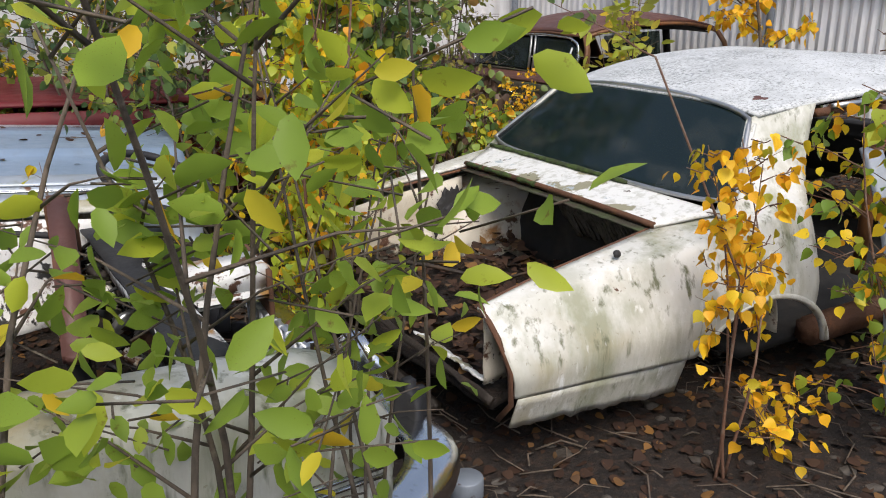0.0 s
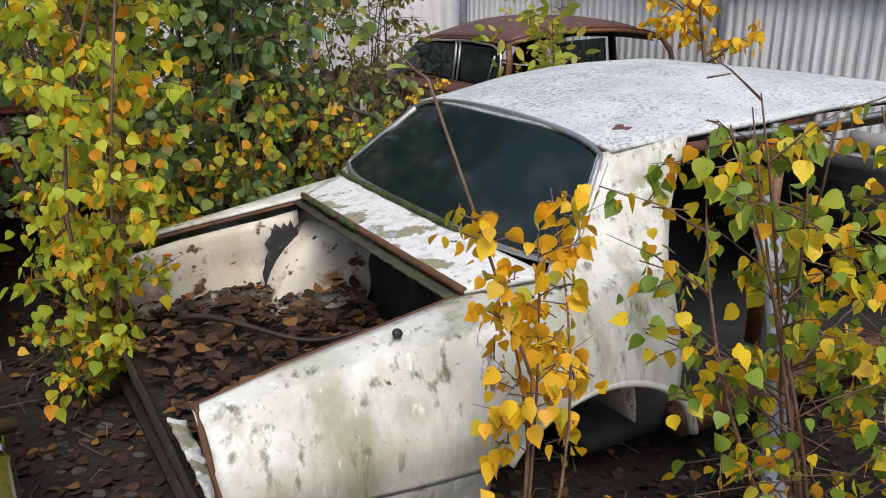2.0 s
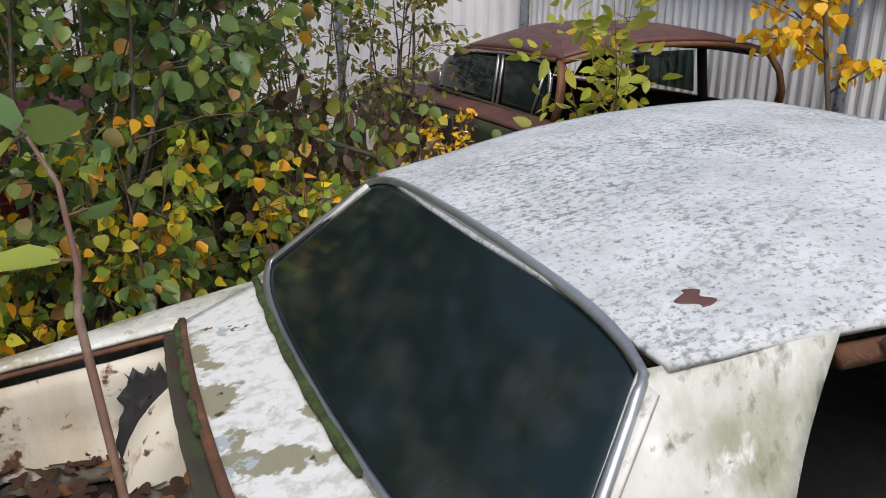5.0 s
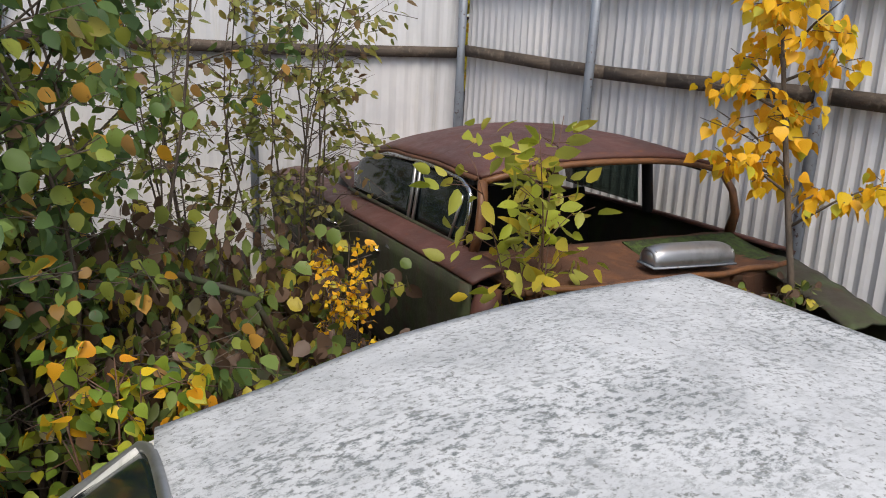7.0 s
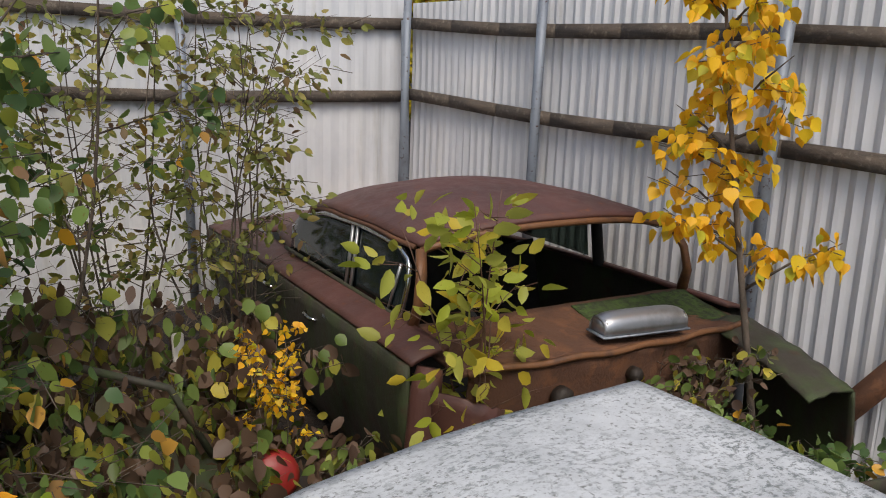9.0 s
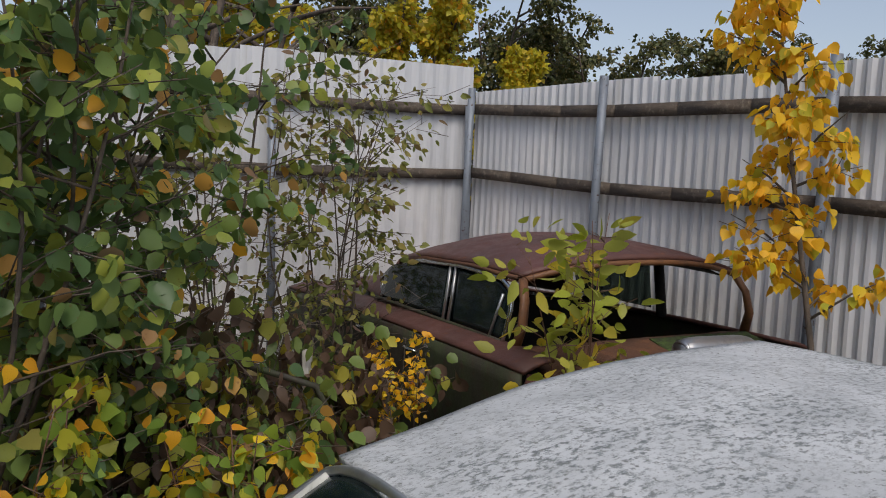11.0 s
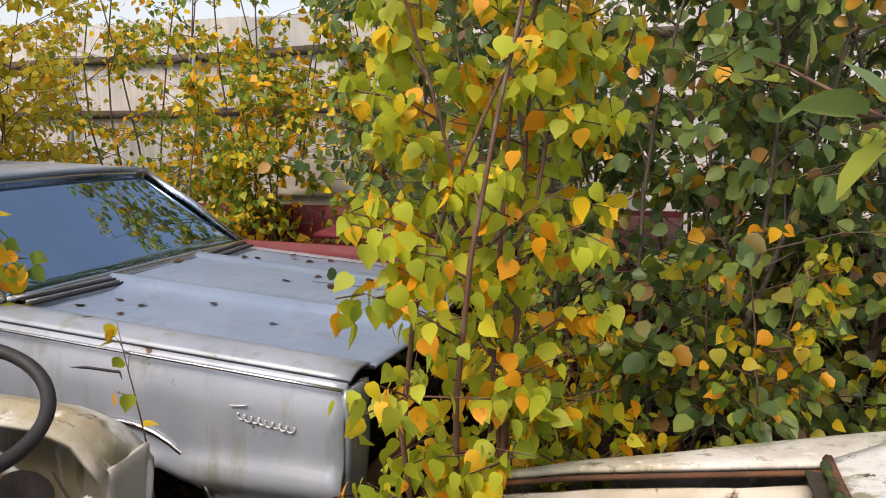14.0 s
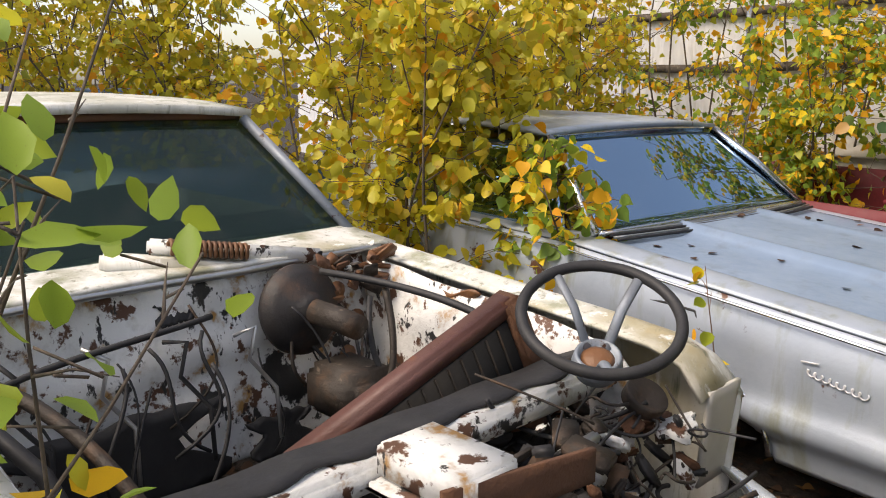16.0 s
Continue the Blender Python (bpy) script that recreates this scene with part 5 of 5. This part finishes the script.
def leaf_template(outline, fold, curl):
    """Vertices and faces of one leaf, tip along +x, with folded halves and a curled tip."""
    verts, faces, mid = [], [], []
    for x, w in outline:
        mid.append(len(verts))
        verts.append((x, 0.0, -curl * x * x))
    for s in (-1, 1):
        prev = None
        for k, (x, w) in enumerate(outline[1:-1], 1):
            verts.append((x - 0.05, s * w, fold * w - curl * x * x))
            cur = len(verts) - 1
            a = (mid[k - 1], cur, mid[k]) if prev is None else (mid[k - 1], prev, cur, mid[k])
            faces.append(a if s < 0 else a[::-1])
            prev = cur
        a = (mid[-2], prev, mid[-1])
        faces.append(a if s < 0 else a[::-1])
    return np.array(verts), faces


def frames_for(dirs, rng, flat=False):
    """Turns that lay a leaf's tip along dirs, its face roughly up and out."""
    d = dirs / (np.linalg.norm(dirs, axis=1, keepdims=True) + 1e-9)
    up = rng.normal(size=d.shape) * np.array((1, 1, 0.5)) + np.array((0, 0, 0.35))
    if flat:
        up = rng.normal(size=d.shape) * 0.25 + np.array((0, 0, 1.0))
    y = np.cross(up, d)
    y /= np.linalg.norm(y, axis=1, keepdims=True) + 1e-9
    z = np.cross(d, y)
    return np.stack((d, y, z), axis=2)


def leaves_mesh(name, pos, dirs, sizes, material, template, rng, flat=False):
    tv, tf = template
    rot = frames_for(dirs, rng, flat)
    v = np.einsum("nij,kj->nki", rot, tv) * sizes[:, None, None] + pos[:, None, :]
    n, k = len(pos), len(tv)
    faces = [tuple(i + o for i in f) for o in range(0, n * k, k) for f in tf]
    me = bpy.data.meshes.new(name)
    me.from_pydata(v.reshape(-1, 3), [], faces)
    me.materials.append(material)
    me.shade_smooth()
    return me


TEMPLATES = [leaf_template(HEART, 0.25, 0.15), leaf_template(HEART, 0.08, 0.3), leaf_template(HEART, 0.4, -0.1)]
BROAD = [leaf_template(ROUND, 0.25, 0.12), leaf_template(ROUND, 0.1, 0.3), leaf_template(ROUND, 0.4, 0.0)]
NARROW = [leaf_template(OVAL, 0.3, 0.15), leaf_template(OVAL, 0.12, 0.3), leaf_template(OVAL, 0.45, 0.05)]
FAR = leaf_template([(0, 0), (0.35, 0.42), (1.0, 0)], 0.2, 0.15)
# the trodden way through the yard, kept free of leaves at head height
WAY = [(0.0, -0.1), (0.45, 0.3), (0.85, 0.9), (0.93, 1.4), (1.06, 2.4), (1.2, 2.95), (1.4, 3.4), (0.95, 2.85), (0.7, 2.3), (0.75, 1.9)]


def plant(name, label, category, base, height, spread, stems, limbs, twigs, per_twig, size, leaf_mat, bark, singles=0, narrow=False, seed=1, lean=(0, 0), bare=0.25, thick=0.014, fine=True, droop=0.5, group=""):
    """A woody plant: tapered stems from one foot, limbs, thin twigs and leaves on them."""
    rng = np.random.default_rng(seed)
    foot = thing(name, Matrix.Translation(base), label, category, group)
    twig_bm = bmesh.new()
    pts, outs = [], []
    for s in range(stems):
        a = rng.uniform(0, math.tau)
        r = spread * (0.15 if stems == 1 else rng.uniform(0.3, 0.9))
        h = height * rng.uniform(0.82, 1.0)
        end = np.array((math.cos(a) * r + lean[0], math.sin(a) * r + lean[1], h))
        sway = rng.normal(size=2) * 0.06 * height
        line = [np.array((math.cos(a) * 0.03 * (stems > 1), math.sin(a) * 0.03 * (stems > 1), -0.04))]
        line += [np.array((end[0] * t**1.2 + sway[0] * math.sin(t * 3), end[1] * t**1.2 + sway[1] * math.sin(t * 4), h * t)) for t in np.linspace(0.12, 1, 8)]
        part("stem" if stems > 1 else "trunk", tube(line, lambda t: thick * (1.05 - 0.8 * t), 7), bark, foot)
        for l in range(limbs):
            t = bare + (1 - bare) * (l + rng.uniform(0, 1)) / limbs
            k = min(int(t * 8), 7)
            root = line[k] + (line[min(k + 1, 8)] - line[k]) * (t * 8 - k)
            b = rng.uniform(0, math.tau)
            reach = spread * rng.uniform(0.45, 1.0) * (1.15 - 0.6 * t)
            tip = root + np.array((math.cos(b) * reach, math.sin(b) * reach, reach * rng.uniform(0.1, 0.8)))
            mid = (root + tip) / 2 + np.array((0, 0, 0.06 * reach))
            tube([root, mid, tip], lambda q: thick * 0.4 * (1.05 - 0.8 * q), 5, bm=twig_bm)
            for w in range(twigs):
                q = rng.uniform(0.25, 1.0)
                r0 = root + (tip - root) * q
                c = rng.uniform(0, math.tau)
                ln = reach * rng.uniform(0.25, 0.6)
                r1 = r0 + np.array((math.cos(c) * ln, math.sin(c) * ln, ln * rng.uniform(-0.3, 0.5)))
                tube([r0, r1], lambda z: 0.0022, 3, bm=twig_bm)
                for n in range(per_twig):
                    f = rng.uniform(0.15, 1.05)
                    o = rng.normal(size=3) * size * 0.5
                    pts.append(r0 + (r1 - r0) * f + o)
                    outs.append((r1 - r0) / (ln + 1e-6) * 0.6 + o / size * 0.5 + np.array((0, 0, -droop)) + rng.normal(size=3) * 0.35)
    part("brushwood", twig_bm, bark, foot, "thin twigs")["kind"] = "stuff"
    pts, outs = np.array(pts), np.array(outs)
    keep = pts[:, 2] + base[2] > 0.05
    whole = pts + np.array(base)
    d = np.ones(len(pts), bool)
    for a, b in zip(WAY, WAY[1:]):
        a, b = np.array(a), np.array(b)
        t = np.clip(((whole[:, :2] - a) @ (b - a)) / ((b - a) @ (b - a)), 0, 1)
        near = np.linalg.norm(whole[:, :2] - a - t[:, None] * (b - a), axis=1)
        d &= (near > 0.30) | (whole[:, 2] < 1.25)
    pts, outs = pts[keep & d], outs[keep & d]
    sizes = size * rng.uniform(0.65, 1.2, len(pts))
    forms = NARROW if narrow else (BROAD if leaf_mat in (m_leaf_hazel, m_leaf_yellow, m_leaf_dead) else TEMPLATES)
    if singles:
        meshes = [leaves_mesh("leaf", np.zeros((1, 3)), np.array([[1.0, 0, 0]]), np.ones(1), leaf_mat, f, np.random.default_rng(2)) for f in forms]
        rot = frames_for(outs[:singles], rng)
        for n in range(min(singles, len(pts))):
            lf = new("leaf", meshes[n % 3])
            lf.parent = foot
            lf.matrix_basis = Matrix.Translation(pts[n]) @ Matrix(rot[n].tolist()).to_4x4() @ Matrix.Scale(sizes[n], 4)
    rest = slice(singles, None)
    if len(pts) > singles:
        ob = new("foliage", leaves_mesh("foliage", pts[rest], outs[rest], sizes[rest], leaf_mat, forms[seed % 3] if fine else FAR, rng))
        ob.parent = foot
        tagged(ob, kind="stuff")
    return foot


# willows in front of the stripped car
plant("willow_bush", "young willow with large green oval leaves beside the white wing", "bush", (-0.40, 1.08, 0), 1.9, 0.56, 6, 7, 3, 5, 0.070, m_leaf_willow, m_bark, singles=290, narrow=True, seed=3, bare=0.42, thick=0.009, droop=0.2)
plant("willow_bush", "young willow with large green oval leaves before the chrome bumper", "bush", (-0.02, 1.42, 0), 1.75, 0.30, 3, 4, 1, 3, 0.070, m_leaf_willow, m_bark, singles=200, narrow=True, seed=13, bare=0.5, thick=0.007, droop=0.2, lean=(-0.18, 0.12))
# birch saplings round the white coupe
plant("birch_bush", "birch bush with yellow, orange and lime leaves between the cars", "bush", (-0.57, 3.68, 0), 2.45, 0.34, 7, 12, 4, 8, 0.050, m_leaf_limebirch, m_redbark, singles=300, seed=4, bare=0.08, thick=0.009, droop=1.6)
plant("birch_sapling", "small yellow birch sapling in front of the rear wing", "sapling", (0.93, 2.36, 0), 1.2, 0.20, 3, 8, 3, 4, 0.046, m_leaf_gold, m_redbark, singles=290, seed=5, bare=0.42, thick=0.006, lean=(-0.05, 0.16), droop=1.4)
plant("birch_sapling", "green and yellow birch sapling beside the open door frame", "sapling", (1.72, 2.50, 0), 1.38, 0.42, 6, 9, 3, 5, 0.045, m_leaf_birch, m_redbark, singles=300, seed=6, bare=0.15, thick=0.008, droop=1.4)
plant("birch_sapling", "green and yellow birch sapling beside the open door frame", "sapling", (2.15, 2.75, 0), 1.4, 0.42, 6, 9, 3, 5, 0.046, m_leaf_birch, m_redbark, singles=100, seed=16, bare=0.15, thick=0.008, droop=1.4)
plant("low_sprout", "low yellow-leaved sprouts on the soil below the wheel arch", "sprout", (1.14, 2.48, 0), 0.34, 0.22, 5, 4, 2, 3, 0.04, m_leaf_gold, m_redbark, singles=120, seed=7, bare=0.2, thick=0.004)
plant("low_sprout", "low green and yellow sprouts behind the car's tail", "sprout", (-0.66, 3.5, 0), 0.42, 0.25, 5, 4, 2, 4, 0.04, m_leaf_birch, m_redbark, singles=120, seed=8, bare=0.2, thick=0.004)
ARC = [(0.93, 2.38, 0.0), (0.95, 2.42, 0.7), (0.697, 2.68, 1.37), (0.665, 2.74, 1.385), (0.600, 2.83, 1.435), (0.515, 2.91, 1.475), (0.41, 2.97, 1.525)]
shoot = thing("hazel_shoot", Matrix.Translation(ARC[0]), "arching young shoot with a few large dull green leaves", "sapling")
arc_pts = [Vector(p) - Vector(ARC[0]) for p in ARC]
part("stem", tube([a.lerp(b, q) for a, b in zip(arc_pts, arc_pts[1:]) for q in (0, 0.25, 0.5, 0.75)] + [arc_pts[-1]], lambda q: 0.005 - 0.0035 * q, 7), m_redbark, shoot)
for k, (seg, q, size, tip, face) in enumerate(((5, 0.85, 0.045, (0.1, 0.1, 1.0), (0.5, -1, 0.2)), (4, 0.78, 0.080, (-0.4, -0.28, 0.85), (0.25, -1.0, 0.3)), (5, 0.1, 0.070, (-0.9, -0.5, 0.15), (0.3, -0.8, 0.8)), (4, 0.90, 0.075, (-0.6, -0.4, -0.7), (0.5, -1.0, 0.2)), (5, 0.15, 0.080, (0.82, 0.57, -0.35), (0.1, -0.7, 0.9)), (3, 0.60, 0.050, (0.8, 0.55, 0.25), (0.2, -1.0, 0.3)), (3, 0.10, 0.085, (-0.82, -0.57, 0.10), (0.4, -1.0, 0.25)), (5, 0.5, 0.050, (-0.8, -0.5, -0.2), (0.4, -0.8, 0.6)), (5, 1.0, 0.040, (-0.8, -0.4, 0.4), (0.2, -0.8, 0.7)))):
    root = arc_pts[seg].lerp(arc_pts[seg + 1], q)
    x = Vector(tip).normalized()
    y = Vector(face).cross(x).normalized()
    z = x.cross(y)
    m = Matrix((x, y, z)).transposed().to_4x4()
    lf = new("leaf", leaves_mesh("leaf", np.zeros((1, 3)), np.array([[1.0, 0, 0]]), np.ones(1), m_leaf_shoot, BROAD[k % 3], np.random.default_rng(2)))
    lf.parent = shoot
    lf.matrix_basis = Matrix.Translation(root + x * 0.012) @ m @ Matrix.Scale(size * 0.8, 4)
    part("leaf_stalk", tube([root, root + x * 0.02], 0.0016, 5), m_redbark, shoot)
plant("willow_bush", "willow shoots with large green oval leaves near the bumper", "bush", (-0.13, 1.42, 0), 1.50, 0.22, 5, 4, 2, 3, 0.070, m_leaf_willow, m_bark, singles=220, narrow=True, seed=17, bare=0.45, thick=0.006, droop=0.2, lean=(0.04, 0.18))
# dark hazel thicket on the far side of the white coupe
for n, (x, y, h, s) in enumerate(((-0.75, 4.95, 2.75, 0.75), (-1.45, 5.0, 2.9, 0.8), (-0.35, 5.55, 2.6, 0.65), (-2.1, 5.5, 2.9, 0.8), (-1.1, 5.9, 3.0, 0.8), (-0.55, 6.5, 2.7, 0.7), (-2.0, 6.6, 3.0, 0.9))):
    plant("hazel_bush", "dense dark green hazel bush with some yellow leaves", "bush", (x, y, 0), h, s, 6 if y < 5.8 else 4, 13 if y < 5.8 else 9, 4, 7 if y < 5.8 else 6, 0.066, m_leaf_hazel, m_bark, singles=200 if n < 3 else 0, seed=20 + n, bare=0.10, thick=0.012, group="hazel thicket", droop=0.7)
for n, (x, y, h, s) in enumerate(((-0.30, 4.75, 1.15, 0.30), (-1.05, 4.45, 0.95, 0.36), (0.15, 5.1, 0.95, 0.30), (-0.75, 4.4, 0.8, 0.3))):
    plant("birch_sapling", "yellow and green birch sapling at the edge of the thicket", "sapling", (x, y, 0), h, s, 4, 8, 3, 4, 0.052, m_leaf_birch, m_redbark, singles=150, seed=40 + n, bare=0.2, thick=0.007, group="saplings at the thicket", droop=0.9)
for n, (x, y, h, s) in enumerate(((0.05, 5.75, 0.75, 0.45), (0.55, 5.7, 0.55, 0.35), (-0.15, 6.4, 1.0, 0.5), (0.3, 6.6, 0.8, 0.4), (0.75, 6.2, 0.5, 0.3), (-0.5, 5.9, 1.1, 0.5), (0.35, 5.35, 0.6, 0.3))):
    plant("withered_weeds", "withered weeds with curled brown and green leaves", "weeds", (x, y, 0), h, s, 8, 8, 3, 5, 0.080, m_leaf_dead, m_bark, singles=100, narrow=n % 2 == 0, seed=50 + n, bare=0.1, thick=0.005, droop=1.6, group="withered weeds")
plant("alder_bush", "thin upright alder with sparse olive leaves before the fence", "bush", (0.12, 7.7, 0), 2.45, 0.55, 10, 10, 3, 4, 0.062, m_leaf_alder, m_bark, singles=250, seed=60, bare=0.25, thick=0.008, narrow=True)
plant("alder_bush", "thin upright alder with sparse olive leaves before the fence", "bush", (-0.55, 7.6, 0), 2.4, 0.55, 8, 9, 3, 4, 0.062, m_leaf_alder, m_bark, singles=100, seed=61, bare=0.25, thick=0.008, narrow=True)
plant("golden_birch", "slender young birch with golden-orange leaves at the fence", "tree", (2.78, 6.85, 0), 2.9, 0.55, 1, 24, 5, 8, 0.064, m_leaf_gold, m_bark, singles=300, seed=62, bare=0.36, thick=0.020, droop=1.5, lean=(-0.34, 0.12))
plant("lime_shoot", "pale lime-leaved shoots growing before the rusty car", "sapling", (1.42, 6.35, 0.2), 1.35, 0.36, 5, 7, 2, 4, 0.095, m_leaf_lime, m_redbark, singles=200, seed=63, bare=0.2, thick=0.006, narrow=True, droop=0.1)
plant("goldenrod", "dry yellow flower stalks beside the rusty car", "weeds", (0.55, 6.25, 0), 1.0, 0.2, 4, 6, 3, 4, 0.028, m_leaf_gold, m_bark, singles=120, seed=64, bare=0.6, thick=0.004)
plant("bramble", "green bramble and ivy at the foot of the fence", "weeds", (2.55, 6.15, 0), 0.62, 0.35, 7, 7, 3, 5, 0.055, m_leaf_hazel, m_bark, singles=120, seed=65, bare=0.1, thick=0.005)
plant("bramble", "green bramble growing through the rusty engine bay", "weeds", (2.3, 6.62, 0.15), 0.60, 0.34, 6, 7, 3, 5, 0.05, m_leaf_dead, m_bark, singles=60, seed=66, bare=0.1, thick=0.005)
# yellow shrubs round the silver coupe and behind
YS = [(-3.25, 2.75, 2.1, 0.6, m_leaf_yellow), (-2.70, 3.12, 1.3, 0.26, m_leaf_birch), (-4.3, 2.4, 2.6, 0.8, m_leaf_yellow), (-3.8, 3.0, 2.0, 0.55, m_leaf_yellow), (-5.4, 2.9, 2.9, 0.9, m_leaf_yellow), (-6.2, 4.4, 2.8, 0.9, m_leaf_yellow), (-5.0, 6.3, 4.3, 0.9, m_leaf_birch), (-3.9, 6.4, 2.9, 0.7, m_leaf_birch), (-7.2, 2.6, 4.2, 1.1, m_leaf_yellow), (-6.4, 1.2, 3.8, 1.0, m_leaf_yellow), (-2.9, 7.0, 3.3, 0.7, m_leaf_yellow), (-7.6, 5.2, 2.8, 0.9, m_leaf_yellow), (-8.4, 0.2, 4.6, 1.2, m_leaf_yellow), (-5.6, -0.8, 3.6, 0.9, m_leaf_yellow), (-6.3, 5.8, 4.4, 0.9, m_leaf_birch), (-4.6, 5.6, 1.9, 0.5, m_leaf_birch), (-8.6, 3.6, 4.4, 1.1, m_leaf_yellow), (-4.9, 1.4, 2.5, 0.6, m_leaf_yellow), (-6.3, 0.2, 4.2, 0.9, m_leaf_yellow), (-7.6, -1.2, 4.6, 1.1, m_leaf_yellow), (-5.1, 0.45, 2.8, 0.7, m_leaf_yellow)]
for n, (x, y, h, s, mt) in enumerate(YS):
    plant("yellow_shrub", "dense shrub with yellow-green autumn leaves", "bush", (x, y, 0), h, s, 6, 12, 5, 8 if n != 1 else 3, 0.066, mt, m_bark, singles=140 if n < 4 else 0, seed=80 + n, bare=0.1, thick=0.011, fine=n < 8, group="yellow shrubs", droop=0.7)
plant("birch_shoot", "single slim shoot with a few yellow-green leaves at the silver wing", "sapling", (-1.62, 3.28, 0), 1.0, 0.1, 1, 5, 1, 2, 0.055, m_leaf_birch, m_redbark, singles=12, seed=99, bare=0.45, thick=0.005)
# trees beyond the fence
FT = [(-3.5, 16.5, 5.0, 1.6, m_leaf_yellow), (-0.1, 19, 5.3, 0.9, m_leaf_yellow), (1.9, 21, 4.7, 0.45, m_leaf_yellow), (-1.6, 24, 6.4, 2.2, m_leaf_far), (2.0, 26, 7.0, 2.0, m_leaf_far), (5.0, 27, 6.2, 2.4, m_leaf_far), (8.5, 27, 5.8, 2.6, m_leaf_far), (12.0, 26, 6.2, 2.8, m_leaf_far), (15.5, 25, 6.6, 2.8, m_leaf_far), (-6.5, 22, 6.6, 2.4, m_leaf_far), (20, 24, 6.6, 2.8, m_leaf_far)]
for n, (x, y, h, s, mt) in enumerate(FT):
    plant("far_tree", "distant autumn tree beyond the fence", "tree", (x, y, 0), h, s, 5, 18, 7, 26, 0.13, mt, m_bark, seed=120 + n, bare=0.2, thick=0.08, fine=False, group="trees beyond the fence")
plant("bare_tree", "old gnarled bare tree beyond the fence", "tree", (-2.4, 12.4, 0), 4.8, 2.4, 3, 10, 4, 1, 0.05, m_leaf_far, m_bark, seed=140, bare=0.4, thick=0.10)
shed = thing("dark_shed", Matrix.Translation((8.2, 12.5, 0)) @ Matrix.Rotation(radians(-30), 4, "Z"), "dark grey building gable beyond the fence", "house")
part("wall", box((-1.5, -2, 0), (1.5, 2, 3.6), 0.02), m_brick, shed)
part("roof", sheet(lambda u, v: (lerp(-1.8, 1.8, u), lerp(-2.2, 2.2, v), 3.6 + 0.9 * (1 - abs(2 * u - 1))), 8, 4, 0.08), m_dark, shed, "dark grey roof")

# ---- fallen leaves, twigs and stones on the ground ----
rng = np.random.default_rng(11)
n = 15000
xy = np.stack((rng.uniform(-3.0, 3.6, n), rng.uniform(0.2, 7.4, n)), axis=1)
pos = np.array([(x, y, ground_height(x, y) + 0.006 + 0.012 * rng.random()) for x, y in xy])
dirs = rng.normal(size=(n, 3)) * np.array((1, 1, 0.25))
litter = new("fallen_leaves", leaves_mesh("fallen_leaves", pos, dirs, rng.uniform(0.02, 0.055, n), m_litter, TEMPLATES[1], rng, True))
tagged(litter, "fallen brown and yellow leaves strewn over the soil", "leaves", kind="stuff")
n = 900
loc = np.stack((rng.uniform(0.05, 0.95, n), rng.uniform(-0.7, 0.7, n), np.zeros(n)), axis=1)
loc[:, 2] = 0.27 + 0.05 * loc[:, 0] + 0.02 * rng.random(n) + 0.10 * np.clip(loc[:, 1], 0, 1)
boot = np.array([w1.matrix_world @ Vector(p) for p in loc])
tagged(new("boot_leaves", leaves_mesh("boot_leaves", boot, rng.normal(size=(n, 3)) * np.array((1, 1, 0.35)), rng.uniform(0.03, 0.07, n), m_litter, TEMPLATES[0], rng, True)), "withered leaves heaped in the open boot", "leaves", kind="stuff")
loc = np.stack((rng.uniform(-1.35, -0.1, 26), rng.uniform(-0.75, 0.75, 26), np.zeros(26)), axis=1)
loc[:, 2] = [tb_hood((p[0] + 1.4) / 1.42, (p[1] / 0.78 + 1) / 2)[2] + 0.006 for p in loc]
top = np.array([tb.matrix_world @ Vector(p) for p in loc])
tagged(new("bonnet_leaves", leaves_mesh("bonnet_leaves", top, rng.normal(size=(26, 3)) * np.array((1, 1, 0.02)), rng.uniform(0.03, 0.05, 26), m_litter, leaf_template(HEART, 0.08, 0.02), rng, True)), "a few brown leaves lying on the bonnet", "leaves", kind="stuff")
bm = bmesh.new()
for k in range(500):
    x, y = rng.uniform(-1.5, 3.2), rng.uniform(1.2, 4.0)
    a, ln = rng.uniform(0, math.tau), rng.uniform(0.05, 0.28)
    z = ground_height(x, y) + 0.012
    tube([(x, y, z), (x + math.cos(a) * ln * 0.5, y + math.sin(a) * ln * 0.5, z + 0.02), (x + math.cos(a + 0.3) * ln, y + math.sin(a + 0.3) * ln, z + 0.005)], rng.uniform(0.0015, 0.004), 4, bm=bm)
solo("fallen_twigs", bm, m_bark, "thin dry twigs scattered on the soil", "twigs", kind="stuff")
bm = bmesh.new()
for k in range(260):
    x, y = rng.uniform(-0.8, 1.8), rng.uniform(1.4, 3.4)
    r = rng.uniform(0.008, 0.028)
    one = bmesh.ops.create_icosphere(bm, subdivisions=1, radius=r)
    for v in one["verts"]:
        v.co = Vector((v.co.x * 1.3, v.co.y, v.co.z * 0.6)) * rng.uniform(0.8, 1.2) + Vector((x, y, ground_height(x, y)))
solo("pebbles", bm, m_stone, "small grey and brown stones in the soil", "stones", kind="stuff", smooth=False)
